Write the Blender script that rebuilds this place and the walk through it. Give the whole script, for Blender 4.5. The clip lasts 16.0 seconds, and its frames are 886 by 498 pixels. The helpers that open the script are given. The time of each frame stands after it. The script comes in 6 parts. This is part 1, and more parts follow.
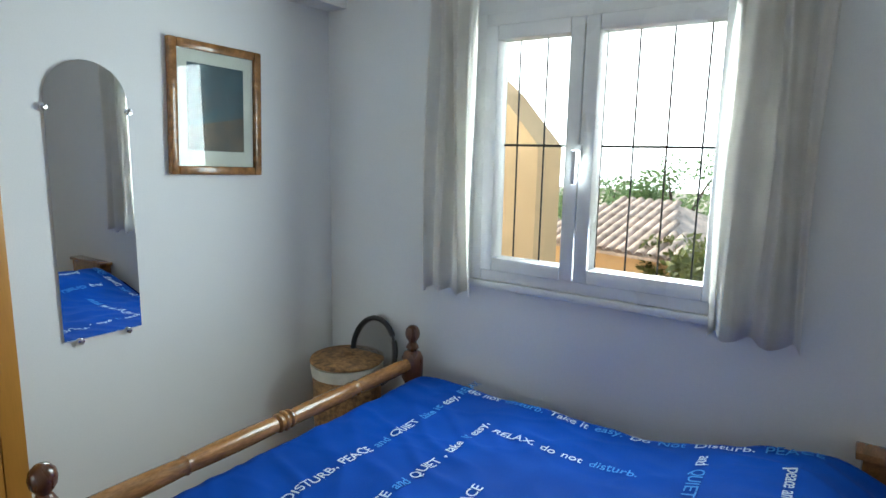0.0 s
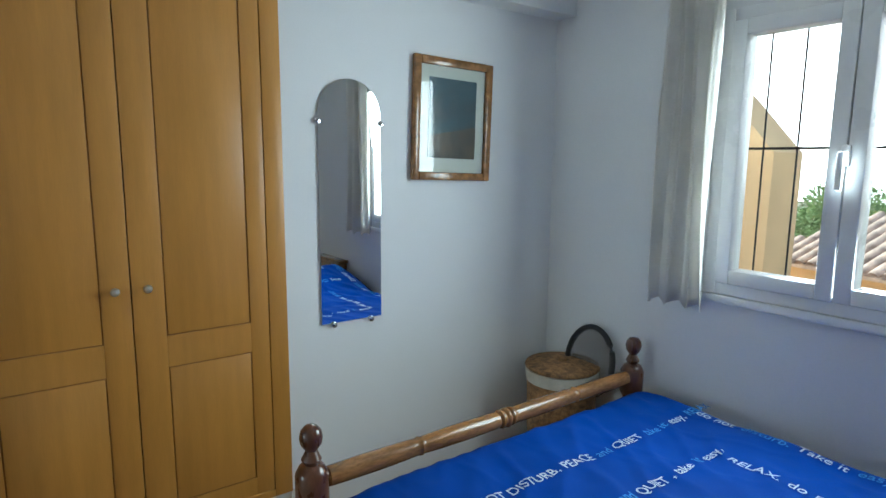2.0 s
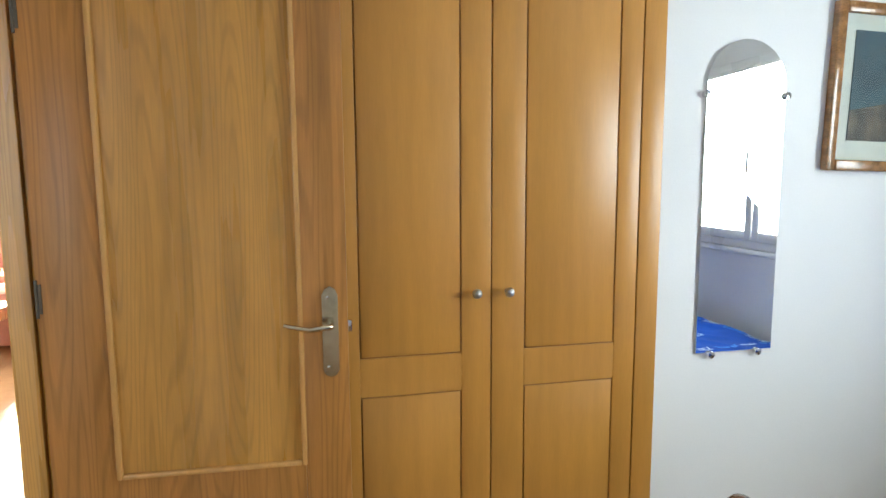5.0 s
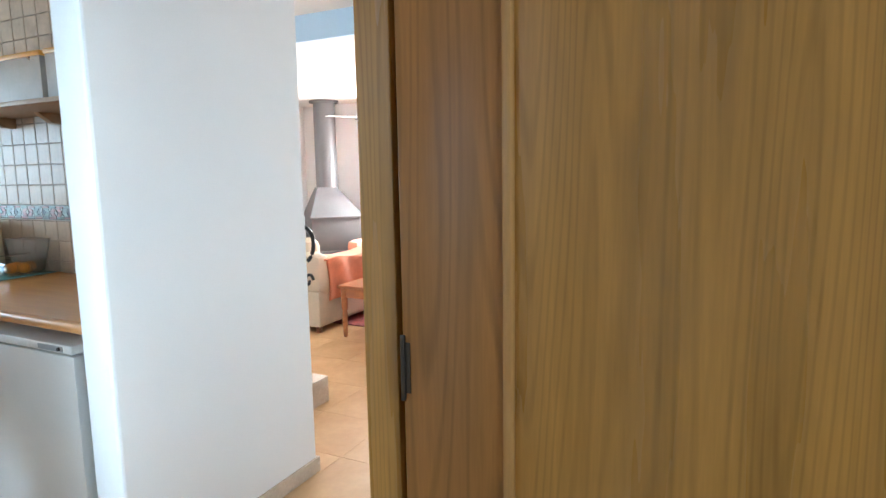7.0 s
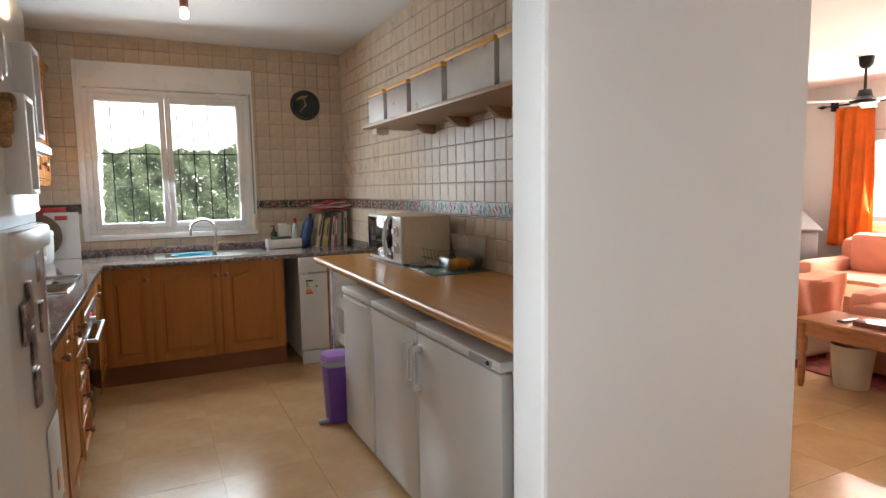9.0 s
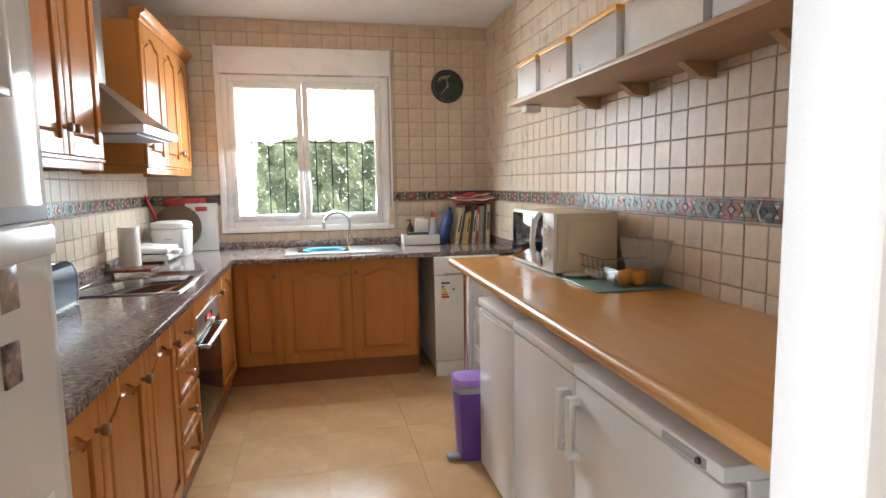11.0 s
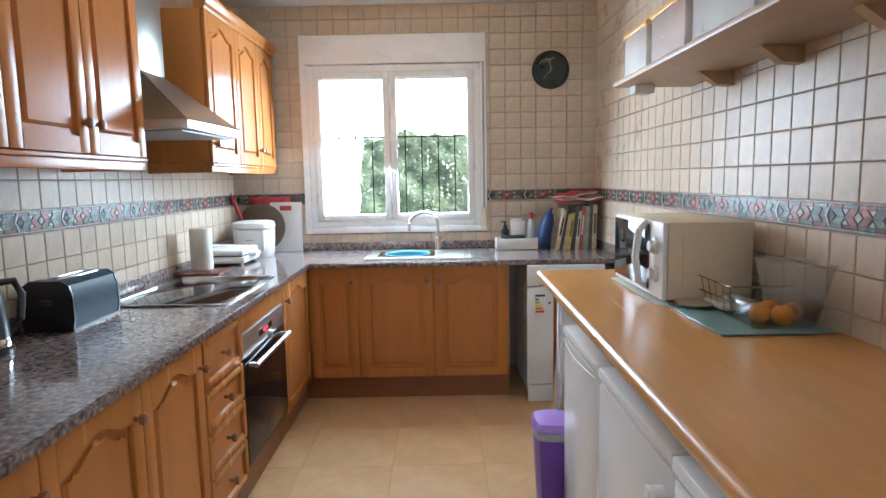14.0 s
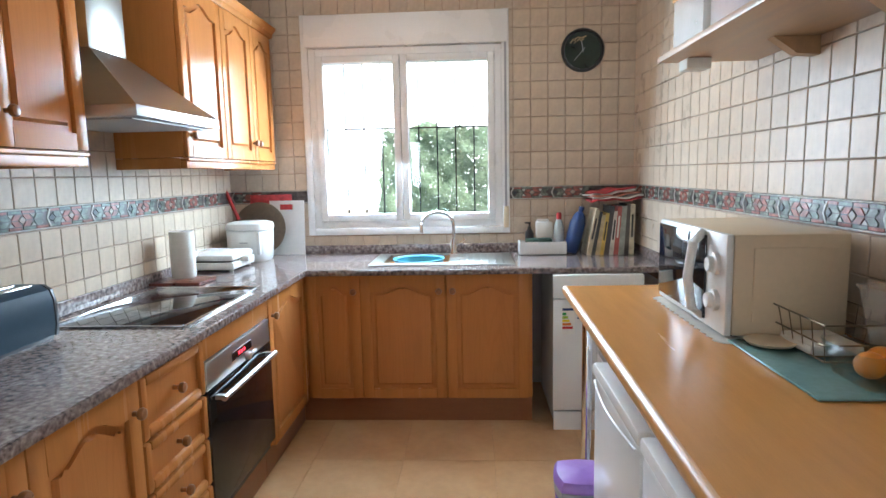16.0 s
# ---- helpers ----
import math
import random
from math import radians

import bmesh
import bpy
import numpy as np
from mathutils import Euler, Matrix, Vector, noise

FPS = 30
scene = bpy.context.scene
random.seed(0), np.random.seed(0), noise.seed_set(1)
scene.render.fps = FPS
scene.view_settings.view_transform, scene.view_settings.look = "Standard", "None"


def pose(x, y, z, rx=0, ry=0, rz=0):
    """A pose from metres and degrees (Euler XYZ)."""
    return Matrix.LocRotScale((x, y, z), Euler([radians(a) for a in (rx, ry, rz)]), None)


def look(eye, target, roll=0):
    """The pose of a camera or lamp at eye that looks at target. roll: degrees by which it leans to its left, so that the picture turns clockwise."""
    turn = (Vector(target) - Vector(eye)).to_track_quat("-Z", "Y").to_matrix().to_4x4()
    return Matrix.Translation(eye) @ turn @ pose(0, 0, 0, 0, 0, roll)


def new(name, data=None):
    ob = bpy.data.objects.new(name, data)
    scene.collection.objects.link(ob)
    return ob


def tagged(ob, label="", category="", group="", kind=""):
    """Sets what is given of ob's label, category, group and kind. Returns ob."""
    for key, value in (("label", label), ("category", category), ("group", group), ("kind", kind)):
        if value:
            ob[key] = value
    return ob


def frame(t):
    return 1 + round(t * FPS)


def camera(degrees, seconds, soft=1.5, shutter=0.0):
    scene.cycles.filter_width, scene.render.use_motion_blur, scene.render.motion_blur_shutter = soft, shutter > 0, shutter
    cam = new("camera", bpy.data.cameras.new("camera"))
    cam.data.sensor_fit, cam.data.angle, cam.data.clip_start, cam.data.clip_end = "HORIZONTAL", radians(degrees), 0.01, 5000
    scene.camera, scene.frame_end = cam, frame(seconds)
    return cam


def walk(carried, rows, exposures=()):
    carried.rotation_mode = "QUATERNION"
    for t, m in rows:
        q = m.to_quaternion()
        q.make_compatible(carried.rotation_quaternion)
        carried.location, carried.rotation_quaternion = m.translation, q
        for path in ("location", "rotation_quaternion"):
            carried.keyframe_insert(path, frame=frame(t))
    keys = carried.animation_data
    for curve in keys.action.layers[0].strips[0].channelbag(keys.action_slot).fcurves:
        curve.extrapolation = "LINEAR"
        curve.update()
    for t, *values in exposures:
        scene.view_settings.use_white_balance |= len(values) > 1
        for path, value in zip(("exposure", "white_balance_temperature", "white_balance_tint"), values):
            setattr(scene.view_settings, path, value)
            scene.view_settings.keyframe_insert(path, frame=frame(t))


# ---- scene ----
cam = camera(73.5, 16.0)
PATH = [
    (0, (-0.813, -0.289, 1.613), (0.308, -1.913, 1.284), 1.1),
    (0.5, (-0.795, -0.257, 1.59), (0.461, -1.783, 1.281), 0.8),
    (1, (-0.791, -0.248, 1.579), (0.596, -1.657, 1.279), 0.6),
    (1.5, (-0.783, -0.228, 1.594), (0.714, -1.518, 1.287), 0.6),
    (2, (-0.753, -0.198, 1.585), (0.842, -1.368, 1.287), 0.5),
    (2.5, (-0.737, -0.177, 1.57), (0.951, -1.212, 1.285), 0.4),
    (3, (-0.718, -0.151, 1.566), (1.042, -1.057, 1.284), 0.3),
    (5.3, (-0.094, 0.000, 1.475), (1.870, -0.290, 1.239), -0.2),
    (5.5, (0.003, 0.006, 1.482), (1.980, -0.186, 1.24), -0.1),
    (6, (0.234, 0.018, 1.504), (2.209, 0.169, 1.229), -0.5),
    (6.5, (0.489, 0.106, 1.477), (2.397, 0.644, 1.211), -0.6),
    (7, (0.625, 0.24, 1.465), (2.406, 1.113, 1.209), -1.0),
    (7.5, (0.789, 0.387, 1.439), (2.359, 1.604, 1.204), -0.7),
    (8, (0.886, 0.495, 1.424), (2.205, 1.982, 1.207), -0.9),
    (8.5, (0.933, 0.662, 1.399), (2.007, 2.336, 1.193), -0.8),
    (9, (0.967, 0.846, 1.406), (1.841, 2.633, 1.201), -0.9),
    (9.5, (0.998, 1.001, 1.4), (1.709, 2.859, 1.191), -1.0),
    (10, (1.054, 1.186, 1.392), (1.638, 3.087, 1.18), -0.9),
    (12.5, (1.376, 1.758, 1.4), (1.615, 3.73, 1.166), -1.1),
    (13, (1.412, 1.837, 1.41), (1.585, 3.816, 1.174), -1.1),
    (13.5, (1.456, 1.886, 1.412), (1.539, 3.871, 1.178), -1.1),
    (14, (1.469, 1.942, 1.412), (1.472, 3.928, 1.176), -1.1),
    (14.5, (1.475, 2.028, 1.418), (1.423, 4.013, 1.178), -1.1),
    (15, (1.498, 2.141, 1.417), (1.413, 4.125, 1.173), -1.2),
    (15.5, (1.522, 2.264, 1.414), (1.42, 4.245, 1.163), -1.2),
    (16, (1.573, 2.404, 1.421), (1.467, 4.385, 1.167), -1.2),
]
walk(cam, [(t, look(eye, target, roll)) for t, eye, target, roll in PATH],
     exposures=((0, 0.5, 6250, 4), (2, 0.36, 5900, 2), (3, 0.25, 5750, 1), (5.3, 1.25, 6500, 8), (6, 1.2, 5350, 6), (6.6, 0.95, 5700, 5), (7, 0.62, 5500, 3), (7.5, -0.38, 5400, 7), (8, -0.85, 6400, 14), (8.5, -0.65, 6450, 14), (9, -0.18, 6950, 16), (9.5, -0.03, 7150, 17), (10, 0.2, 7050, 17), (12.5, 0.6, 6650, 18), (14, 0.6, 5950, 13), (16, 0.65, 5950, 12)))

# ---- world, sun and the light of the windows ----
world = bpy.data.worlds.new("sky")
scene.world = world
world.use_nodes = True
wn = world.node_tree.nodes
sky = wn.new("ShaderNodeTexSky")
sky.sky_type = 'NISHITA'
sky.sun_disc = False
sky.sun_elevation = radians(44)
sky.sun_rotation = radians(105)
wn["Background"].inputs[1].default_value = 0.15
world.node_tree.links.new(sky.outputs[0], wn["Background"].inputs[0])

sun = new("sun", bpy.data.lights.new("sun", 'SUN'))
sun.data.energy = 4.5
sun.data.angle = radians(0.5)
sun.data.color = (1.0, 0.93, 0.82)
sun.matrix_world = look((6.9, -1.9, 6.6), (0, 0, 0))


def window_light(name, eye, target, w, h, watts, color):
    la = bpy.data.lights.new(name, 'AREA')
    la.shape, la.size, la.size_y = 'RECTANGLE', w, h
    la.energy, la.color = watts, color
    ob = new(name, la)
    ob.matrix_world = look(eye, target)
    return ob


window_light("skylight_kitchen", (1.11, 6.22, 1.65), (0.75, 3.4, 0.45), 1.1, 1.0, 54, (0.68, 0.87, 1.0))
window_light("skylight_bedroom", (0.0, -2.432, 1.6), (-0.1, 0.0, 1.45), 0.9, 0.95, 25, (0.86, 0.97, 1.0))
window_light("skylight_living", (7.86, 3.78, 1.42), (5.0, 3.4, 0.9), 1.5, 1.0, 270, (1.0, 0.91, 0.82))
# added lamp in an unseen hall opening, narrowed to light the kitchen end wall
hall_light = window_light("skylight_hall", (-0.2, 1.45, 1.25), (2.3, 1.62, 1.2), 0.7, 1.9, 12.5, (0.80, 0.93, 1.0))
hall_light.data.spread = radians(52)

bulb = new("bulb_light", bpy.data.lights.new("bulb_light", 'POINT'))
bulb.data.energy, bulb.data.color, bulb.data.shadow_soft_size = 6, (1.0, 0.76, 0.50), 0.04
bulb.location = (1.21, 4.75, 2.38)

# ---- materials ----
MATS = {}


def material(name, color, rough=0.5, metal=0.0, var=0.08, scale=6.0, stretch=(1, 1, 1), fine=60.0, bump=0.0,
             color2=None, coat=0.0, spec=0.5, per_object=0.0, detail=4.0, alpha=1.0, transmission=0.0, rough_var=0.08, rings=0.0, translucent=0.0):
    """A procedural surface: base colour varied at two scales, roughness varied, fine relief."""
    if name in MATS:
        return MATS[name]
    m = bpy.data.materials.new(name)
    m.use_nodes = True
    n, l = m.node_tree.nodes, m.node_tree.links
    b = n["Principled BSDF"]
    tc = n.new("ShaderNodeTexCoord")
    mp = n.new("ShaderNodeMapping")
    mp.inputs["Scale"].default_value = stretch
    l.new(tc.outputs["Object"], mp.inputs[0])
    big = n.new("ShaderNodeTexNoise")
    big.inputs["Scale"].default_value, big.inputs["Detail"].default_value = scale, detail
    small = n.new("ShaderNodeTexNoise")
    small.inputs["Scale"].default_value, small.inputs["Detail"].default_value = fine, 3.0
    l.new(mp.outputs[0], big.inputs["Vector"])
    l.new(mp.outputs[0], small.inputs["Vector"])
    ramp = n.new("ShaderNodeValToRGB")
    c2 = color2 or tuple(max(0.0, c * (1 - 2.2 * var)) for c in color)
    c1 = tuple(min(1.0, c * (1 + var)) for c in color)
    ramp.color_ramp.elements[0].position, ramp.color_ramp.elements[1].position = 0.3, 0.7
    ramp.color_ramp.elements[0].color, ramp.color_ramp.elements[1].color = (*c2, 1), (*c1, 1)
    l.new(big.outputs["Fac"], ramp.inputs[0])
    mix = n.new("ShaderNodeMix")
    mix.data_type, mix.blend_type = 'RGBA', 'MULTIPLY'
    mix.inputs[0].default_value = 1.0
    grain = n.new("ShaderNodeMapRange")
    grain.inputs[1].default_value, grain.inputs[2].default_value = 0.3, 0.7
    grain.inputs[3].default_value, grain.inputs[4].default_value = 1 - var, 1 + var * 0.5
    l.new(small.outputs["Fac"], grain.inputs[0])
    l.new(ramp.outputs[0], mix.inputs[6])
    l.new(grain.outputs[0], mix.inputs[7])
    out = mix.outputs[2]
    if rings:
        flow = n.new("ShaderNodeTexNoise")
        flow.inputs["Scale"].default_value, flow.inputs["Detail"].default_value = 0.9, 1.5
        l.new(mp.outputs[0], flow.inputs["Vector"])
        turns, sn, shade = n.new("ShaderNodeMath"), n.new("ShaderNodeMath"), n.new("ShaderNodeMapRange")
        turns.operation, sn.operation = 'MULTIPLY', 'SINE'
        turns.inputs[1].default_value = 150.0
        l.new(flow.outputs["Fac"], turns.inputs[0])
        l.new(turns.outputs[0], sn.inputs[0])
        shade.inputs[1].default_value, shade.inputs[2].default_value = 0.2, 1.0
        shade.inputs[3].default_value, shade.inputs[4].default_value = 1.0, 1.0 - rings
        l.new(sn.outputs[0], shade.inputs[0])
        veins = n.new("ShaderNodeMix")
        veins.data_type, veins.blend_type = 'RGBA', 'MULTIPLY'
        veins.inputs[0].default_value = 1.0
        l.new(out, veins.inputs[6])
        l.new(shade.outputs[0], veins.inputs[7])
        out = veins.outputs[2]
    if per_object:
        info = n.new("ShaderNodeObjectInfo")
        hs = n.new("ShaderNodeHueSaturation")
        mr = n.new("ShaderNodeMapRange")
        mr.inputs[3].default_value, mr.inputs[4].default_value = 1 - per_object, 1 + per_object * 0.6
        l.new(info.outputs["Random"], mr.inputs[0])
        l.new(mr.outputs[0], hs.inputs["Value"])
        l.new(out, hs.inputs["Color"])
        out = hs.outputs[0]
    l.new(out, b.inputs["Base Color"])
    rr = n.new("ShaderNodeMapRange")
    rr.inputs[3].default_value, rr.inputs[4].default_value = max(0.02, rough - rough_var), min(1, rough + rough_var)
    l.new(big.outputs["Fac"], rr.inputs[0])
    l.new(rr.outputs[0], b.inputs["Roughness"])
    b.inputs["Metallic"].default_value = metal
    b.inputs["Coat Weight"].default_value = coat
    b.inputs["Coat Roughness"].default_value = 0.12
    b.inputs["Specular IOR Level"].default_value = spec
    b.inputs["Alpha"].default_value = alpha
    b.inputs["Transmission Weight"].default_value = transmission
    if bump:
        bp = n.new("ShaderNodeBump")
        bp.inputs["Strength"].default_value, bp.inputs["Distance"].default_value = 0.6, bump
        l.new(small.outputs["Fac"], bp.inputs["Height"])
        l.new(bp.outputs[0], b.inputs["Normal"])
    if translucent:
        tr, ms = n.new("ShaderNodeBsdfTranslucent"), n.new("ShaderNodeMixShader")
        l.new(out, tr.inputs[0])
        ms.inputs[0].default_value = translucent
        l.new(b.outputs[0], ms.inputs[1])
        l.new(tr.outputs[0], ms.inputs[2])
        l.new(ms.outputs[0], n["Material Output"].inputs[0])
    MATS[name] = m
    return m


def glow(name, color, strength):
    m = bpy.data.materials.new(name)
    m.use_nodes = True
    b = m.node_tree.nodes["Principled BSDF"]
    b.inputs["Base Color"].default_value = (*color, 1)
    b.inputs["Emission Color"].default_value = (*color, 1)
    b.inputs["Emission Strength"].default_value = strength
    return m


def clear_glass(name, tint=(1, 1, 1), rough=0.0, gloss=0.08):
    m = bpy.data.materials.new(name)
    m.use_nodes = True
    n, l = m.node_tree.nodes, m.node_tree.links
    t, g, mx = n.new("ShaderNodeBsdfTransparent"), n.new("ShaderNodeBsdfGlossy"), n.new("ShaderNodeMixShader")
    t.inputs[0].default_value = (*tint, 1)
    g.inputs["Roughness"].default_value = rough
    lw = n.new("ShaderNodeLayerWeight")
    lw.inputs["Blend"].default_value = 0.5
    pw, ml = n.new("ShaderNodeMath"), n.new("ShaderNodeMath")
    pw.operation, ml.operation = 'POWER', 'MULTIPLY_ADD'
    pw.inputs[1].default_value = 5.0
    ml.inputs[1].default_value, ml.inputs[2].default_value = 0.9, gloss * 0.5
    l.new(lw.outputs["Facing"], pw.inputs[0])
    l.new(pw.outputs[0], ml.inputs[0])
    l.new(ml.outputs[0], mx.inputs[0])
    l.new(t.outputs[0], mx.inputs[1])
    l.new(g.outputs[0], mx.inputs[2])
    l.new(mx.outputs[0], n["Material Output"].inputs[0])
    return m


WALL = material("white_wall_paint", (0.79, 0.79, 0.785), 0.85, var=0.02, scale=1.2, fine=180, bump=0.0006)
CEIL = material("ceiling_paint", (0.78, 0.78, 0.77), 0.9, var=0.02, scale=1.0, fine=200, bump=0.0004)
BLUESTEP = material("pale_blue_step_face", (0.45, 0.62, 0.80), 0.8, var=0.03, scale=1.5, fine=120)
FLOOR = material("polished_cream_marble", (0.60, 0.385, 0.20), 0.22, var=0.05, scale=3.5, fine=24, detail=8, per_object=0.012, spec=0.28, color2=(0.53, 0.32, 0.155), rough_var=0.06)
GROUT = material("floor_grout", (0.54, 0.34, 0.175), 0.8, var=0.1)
SKIRT = material("marble_skirting", (0.55, 0.45, 0.35), 0.25, var=0.08, scale=6)
TILE = material("cream_wall_tile", (0.60, 0.492, 0.378), 0.30, var=0.06, scale=9, fine=40, per_object=0.07, rough_var=0.10, spec=0.08)
TGROUT = material("tile_grout", (0.44, 0.31, 0.225), 0.85, var=0.12, scale=14)
BORD = material("border_dark_ground", (0.11, 0.09, 0.085), 0.25, spec=0.2, var=0.25, scale=40, fine=150)
BORD2 = material("border_rose", (0.33, 0.12, 0.095), 0.25, spec=0.2, var=0.25, scale=40, fine=150)
BORD3 = material("border_cream", (0.38, 0.31, 0.26), 0.25, spec=0.2, var=0.15, scale=40)
BORDG = material("border_sage", (0.20, 0.22, 0.18), 0.25, spec=0.2, var=0.3, scale=40, fine=150)
BORDW = material("border_pale_line", (0.50, 0.47, 0.42), 0.25, spec=0.2, var=0.12, scale=40)
BORD4 = material("border_slate", (0.055, 0.06, 0.068), 0.25, spec=0.2, var=0.15, scale=40)
WARD = material("wardrobe_beech_laminate", (0.53, 0.25, 0.050), 0.36, var=0.045, scale=3, stretch=(9, 9, 0.7), fine=30, rough_var=0.05)
WARDG = material("wardrobe_groove", (0.34, 0.155, 0.035), 0.5, var=0.1)
DOORW = material("oak_veneer_door", (0.43, 0.19, 0.045), 0.30, rings=0.20, var=0.10, scale=2.6, stretch=(9, 9, 0.5), fine=26, rough_var=0.05)
DOORF = material("oak_veneer_door_field", (0.52, 0.26, 0.055), 0.28, rings=0.17, var=0.10, scale=2.2, stretch=(8, 8, 0.45), fine=26, rough_var=0.05)
DOORM = material("pale_door_moulding", (0.56, 0.30, 0.10), 0.2, var=0.06, scale=4, stretch=(10, 10, 0.5))
KCAB = material("honey_oak_cabinet", (0.505, 0.200, 0.056), 0.26, spec=0.14, rings=0.03, var=0.03, scale=2, stretch=(9, 9, 0.6), fine=30, coat=0.03, rough_var=0.05)
KCABP = material("honey_oak_panel", (0.495, 0.192, 0.057), 0.24, spec=0.14, rings=0.045, var=0.03, scale=2, stretch=(8, 8, 0.5), fine=30, coat=0.03, rough_var=0.05)
KKNOB = material("turned_wood_knob", (0.30, 0.12, 0.035), 0.3, var=0.1, scale=30, coat=0.3)
BENCH = material("beech_worktop", (0.60, 0.275, 0.075), 0.25, var=0.03, scale=3, stretch=(9, 0.8, 9), fine=50, rough_var=0.05)
BENCHE = material("beech_worktop_edge", (0.54, 0.26, 0.085), 0.30, var=0.03, scale=3, stretch=(9, 0.8, 9), fine=50, rough_var=0.03, spec=0.4)
SHELFW = material("shelf_board", (0.40, 0.24, 0.12), 0.45, var=0.08, scale=3, stretch=(9, 0.8, 9), fine=50)
BEDW = material("turned_pine_stained", (0.32, 0.145, 0.045), 0.24, var=0.20, scale=5, stretch=(6, 1.2, 6), fine=40, coat=0.4)
BEDD = material("dark_stained_pine", (0.12, 0.042, 0.018), 0.28, var=0.2, scale=8, stretch=(4, 4, 1.2), fine=40, coat=0.4)
PINE = material("orange_pine", (0.38, 0.14, 0.05), 0.3, var=0.12, scale=5, stretch=(6, 1, 6), fine=40, coat=0.3)
PVC = material("white_pvc", (0.82, 0.82, 0.81), 0.28, var=0.015, scale=3, fine=60)
WHITE = material("white_enamel", (0.72, 0.71, 0.68), 0.24, var=0.02, scale=3, fine=100, rough_var=0.05)
WHITEP = material("white_plastic", (0.74, 0.73, 0.70), 0.35, var=0.03, scale=5)
CREAMP = material("cream_plastic", (0.68, 0.54, 0.36), 0.4, var=0.03, scale=5)
GREYP = material("grey_plastic", (0.35, 0.36, 0.37), 0.4, var=0.05)
BLACKP = material("black_plastic", (0.018, 0.018, 0.02), 0.28, var=0.04, scale=4, rough_var=0.02)
BRONZE = material("dark_bronze_wire", (0.26, 0.20, 0.13), 0.35, metal=1.0, var=0.10, scale=20)
HOODS = material("hood_steel", (0.36, 0.35, 0.31), 0.30, metal=1.0, var=0.02, scale=3, fine=120, rough_var=0.03)
TERRACE = material("pale_terrace_stone", (0.62, 0.57, 0.50), 0.9, var=0.06, scale=2, fine=40)
BLACKG = material("black_glass", (0.008, 0.008, 0.01), 0.05, var=0.05, scale=5, rough_var=0.02)
STEEL = material("brushed_steel", (0.56, 0.55, 0.53), 0.34, metal=1.0, var=0.02, scale=3, stretch=(1, 1, 1), fine=120, rough_var=0.03)
CHROME = material("chrome", (0.75, 0.75, 0.76), 0.08, metal=1.0, var=0.02, rough_var=0.03)
BRASS = material("aged_brass", (0.62, 0.54, 0.40), 0.22, metal=1.0, var=0.10, scale=20)
IRON = material("black_wrought_iron", (0.02, 0.02, 0.022), 0.5, metal=0.6, var=0.2, scale=30, bump=0.001)
STOVE = material("grey_stove_steel", (0.16, 0.16, 0.165), 0.5, metal=0.3, var=0.06, scale=3)
QUILT = material("blue_cotton_quilt", (0.001, 0.050, 0.31), 0.8, spec=0.15, var=0.08, scale=3, fine=300, bump=0.0006)
LETW = material("white_print", (0.60, 0.68, 0.78), 0.8, var=0.05, fine=200)
LETB = material("light_blue_print", (0.05, 0.26, 0.66), 0.8, var=0.08, fine=200)
SHEET = material("cream_bed_sheet", (0.62, 0.57, 0.48), 0.85, var=0.05, fine=200)
CURT = material("white_curtain_cotton", (0.88, 0.86, 0.82), 0.9, translucent=0.68, var=0.04, scale=5, fine=260, bump=0.0004)
ORANGE = material("orange_curtain_cloth", (0.80, 0.20, 0.03), 0.85, translucent=0.4, var=0.08, scale=5, fine=200)
TERRA = material("terracotta_throw", (0.62, 0.21, 0.11), 0.9, var=0.1, scale=6, fine=160, bump=0.001)
SALMON = material("salmon_sofa_cover", (0.60, 0.25, 0.17), 0.9, var=0.08, scale=4, fine=160, bump=0.001)
CREAMC = material("cream_sofa_cloth", (0.60, 0.50, 0.38), 0.9, var=0.06, scale=4, fine=160, bump=0.001)
RATTAN = material("woven_rattan", (0.36, 0.19, 0.075), 0.7, var=0.3, scale=40, fine=200, bump=0.002)
LINEN = material("basket_lining", (0.62, 0.58, 0.50), 0.9, var=0.06, scale=20, fine=200)
MESHB = material("grey_net", (0.30, 0.28, 0.26), 0.8, var=0.2, scale=60, alpha=0.45)
PURPLE = material("purple_plastic", (0.14, 0.06, 0.36), 0.35, var=0.05, scale=6)
PURPLE2 = material("lilac_lid_plastic", (0.34, 0.17, 0.52), 0.35, var=0.05, scale=6)
TEAL = material("teal_glass_board", (0.16, 0.30, 0.29), 0.1, var=0.08, scale=8, rough_var=0.04)
BLUETUB = material("turquoise_tub", (0.04, 0.33, 0.52), 0.4, var=0.05)
RED = material("red_cloth", (0.50, 0.05, 0.05), 0.85, var=0.2, scale=25, fine=120)
BLUER = material("blue_rubber", (0.010, 0.035, 0.13), 0.5, var=0.1, scale=20)
FRUIT = material("orange_peel", (0.80, 0.27, 0.02), 0.45, var=0.1, scale=30, fine=200, bump=0.0006)
PAPER = material("paper", (0.72, 0.70, 0.64), 0.85, var=0.04, scale=10)
CLEARP = clear_glass("clear_plastic", (0.93, 0.94, 0.95), 0.15)
BOXP = material("frosted_box_plastic", (0.86, 0.84, 0.82), 0.3, var=0.04, scale=8, alpha=0.30)
GLASS = clear_glass("window_glass", (0.97, 0.99, 0.98))
REDWOOD = material("red_brown_wood_board", (0.16, 0.035, 0.02), 0.3, var=0.2, scale=8, stretch=(4, 4, 4))
FIREWOOD = material("split_firewood", (0.45, 0.25, 0.10), 0.85, var=0.2, scale=20)
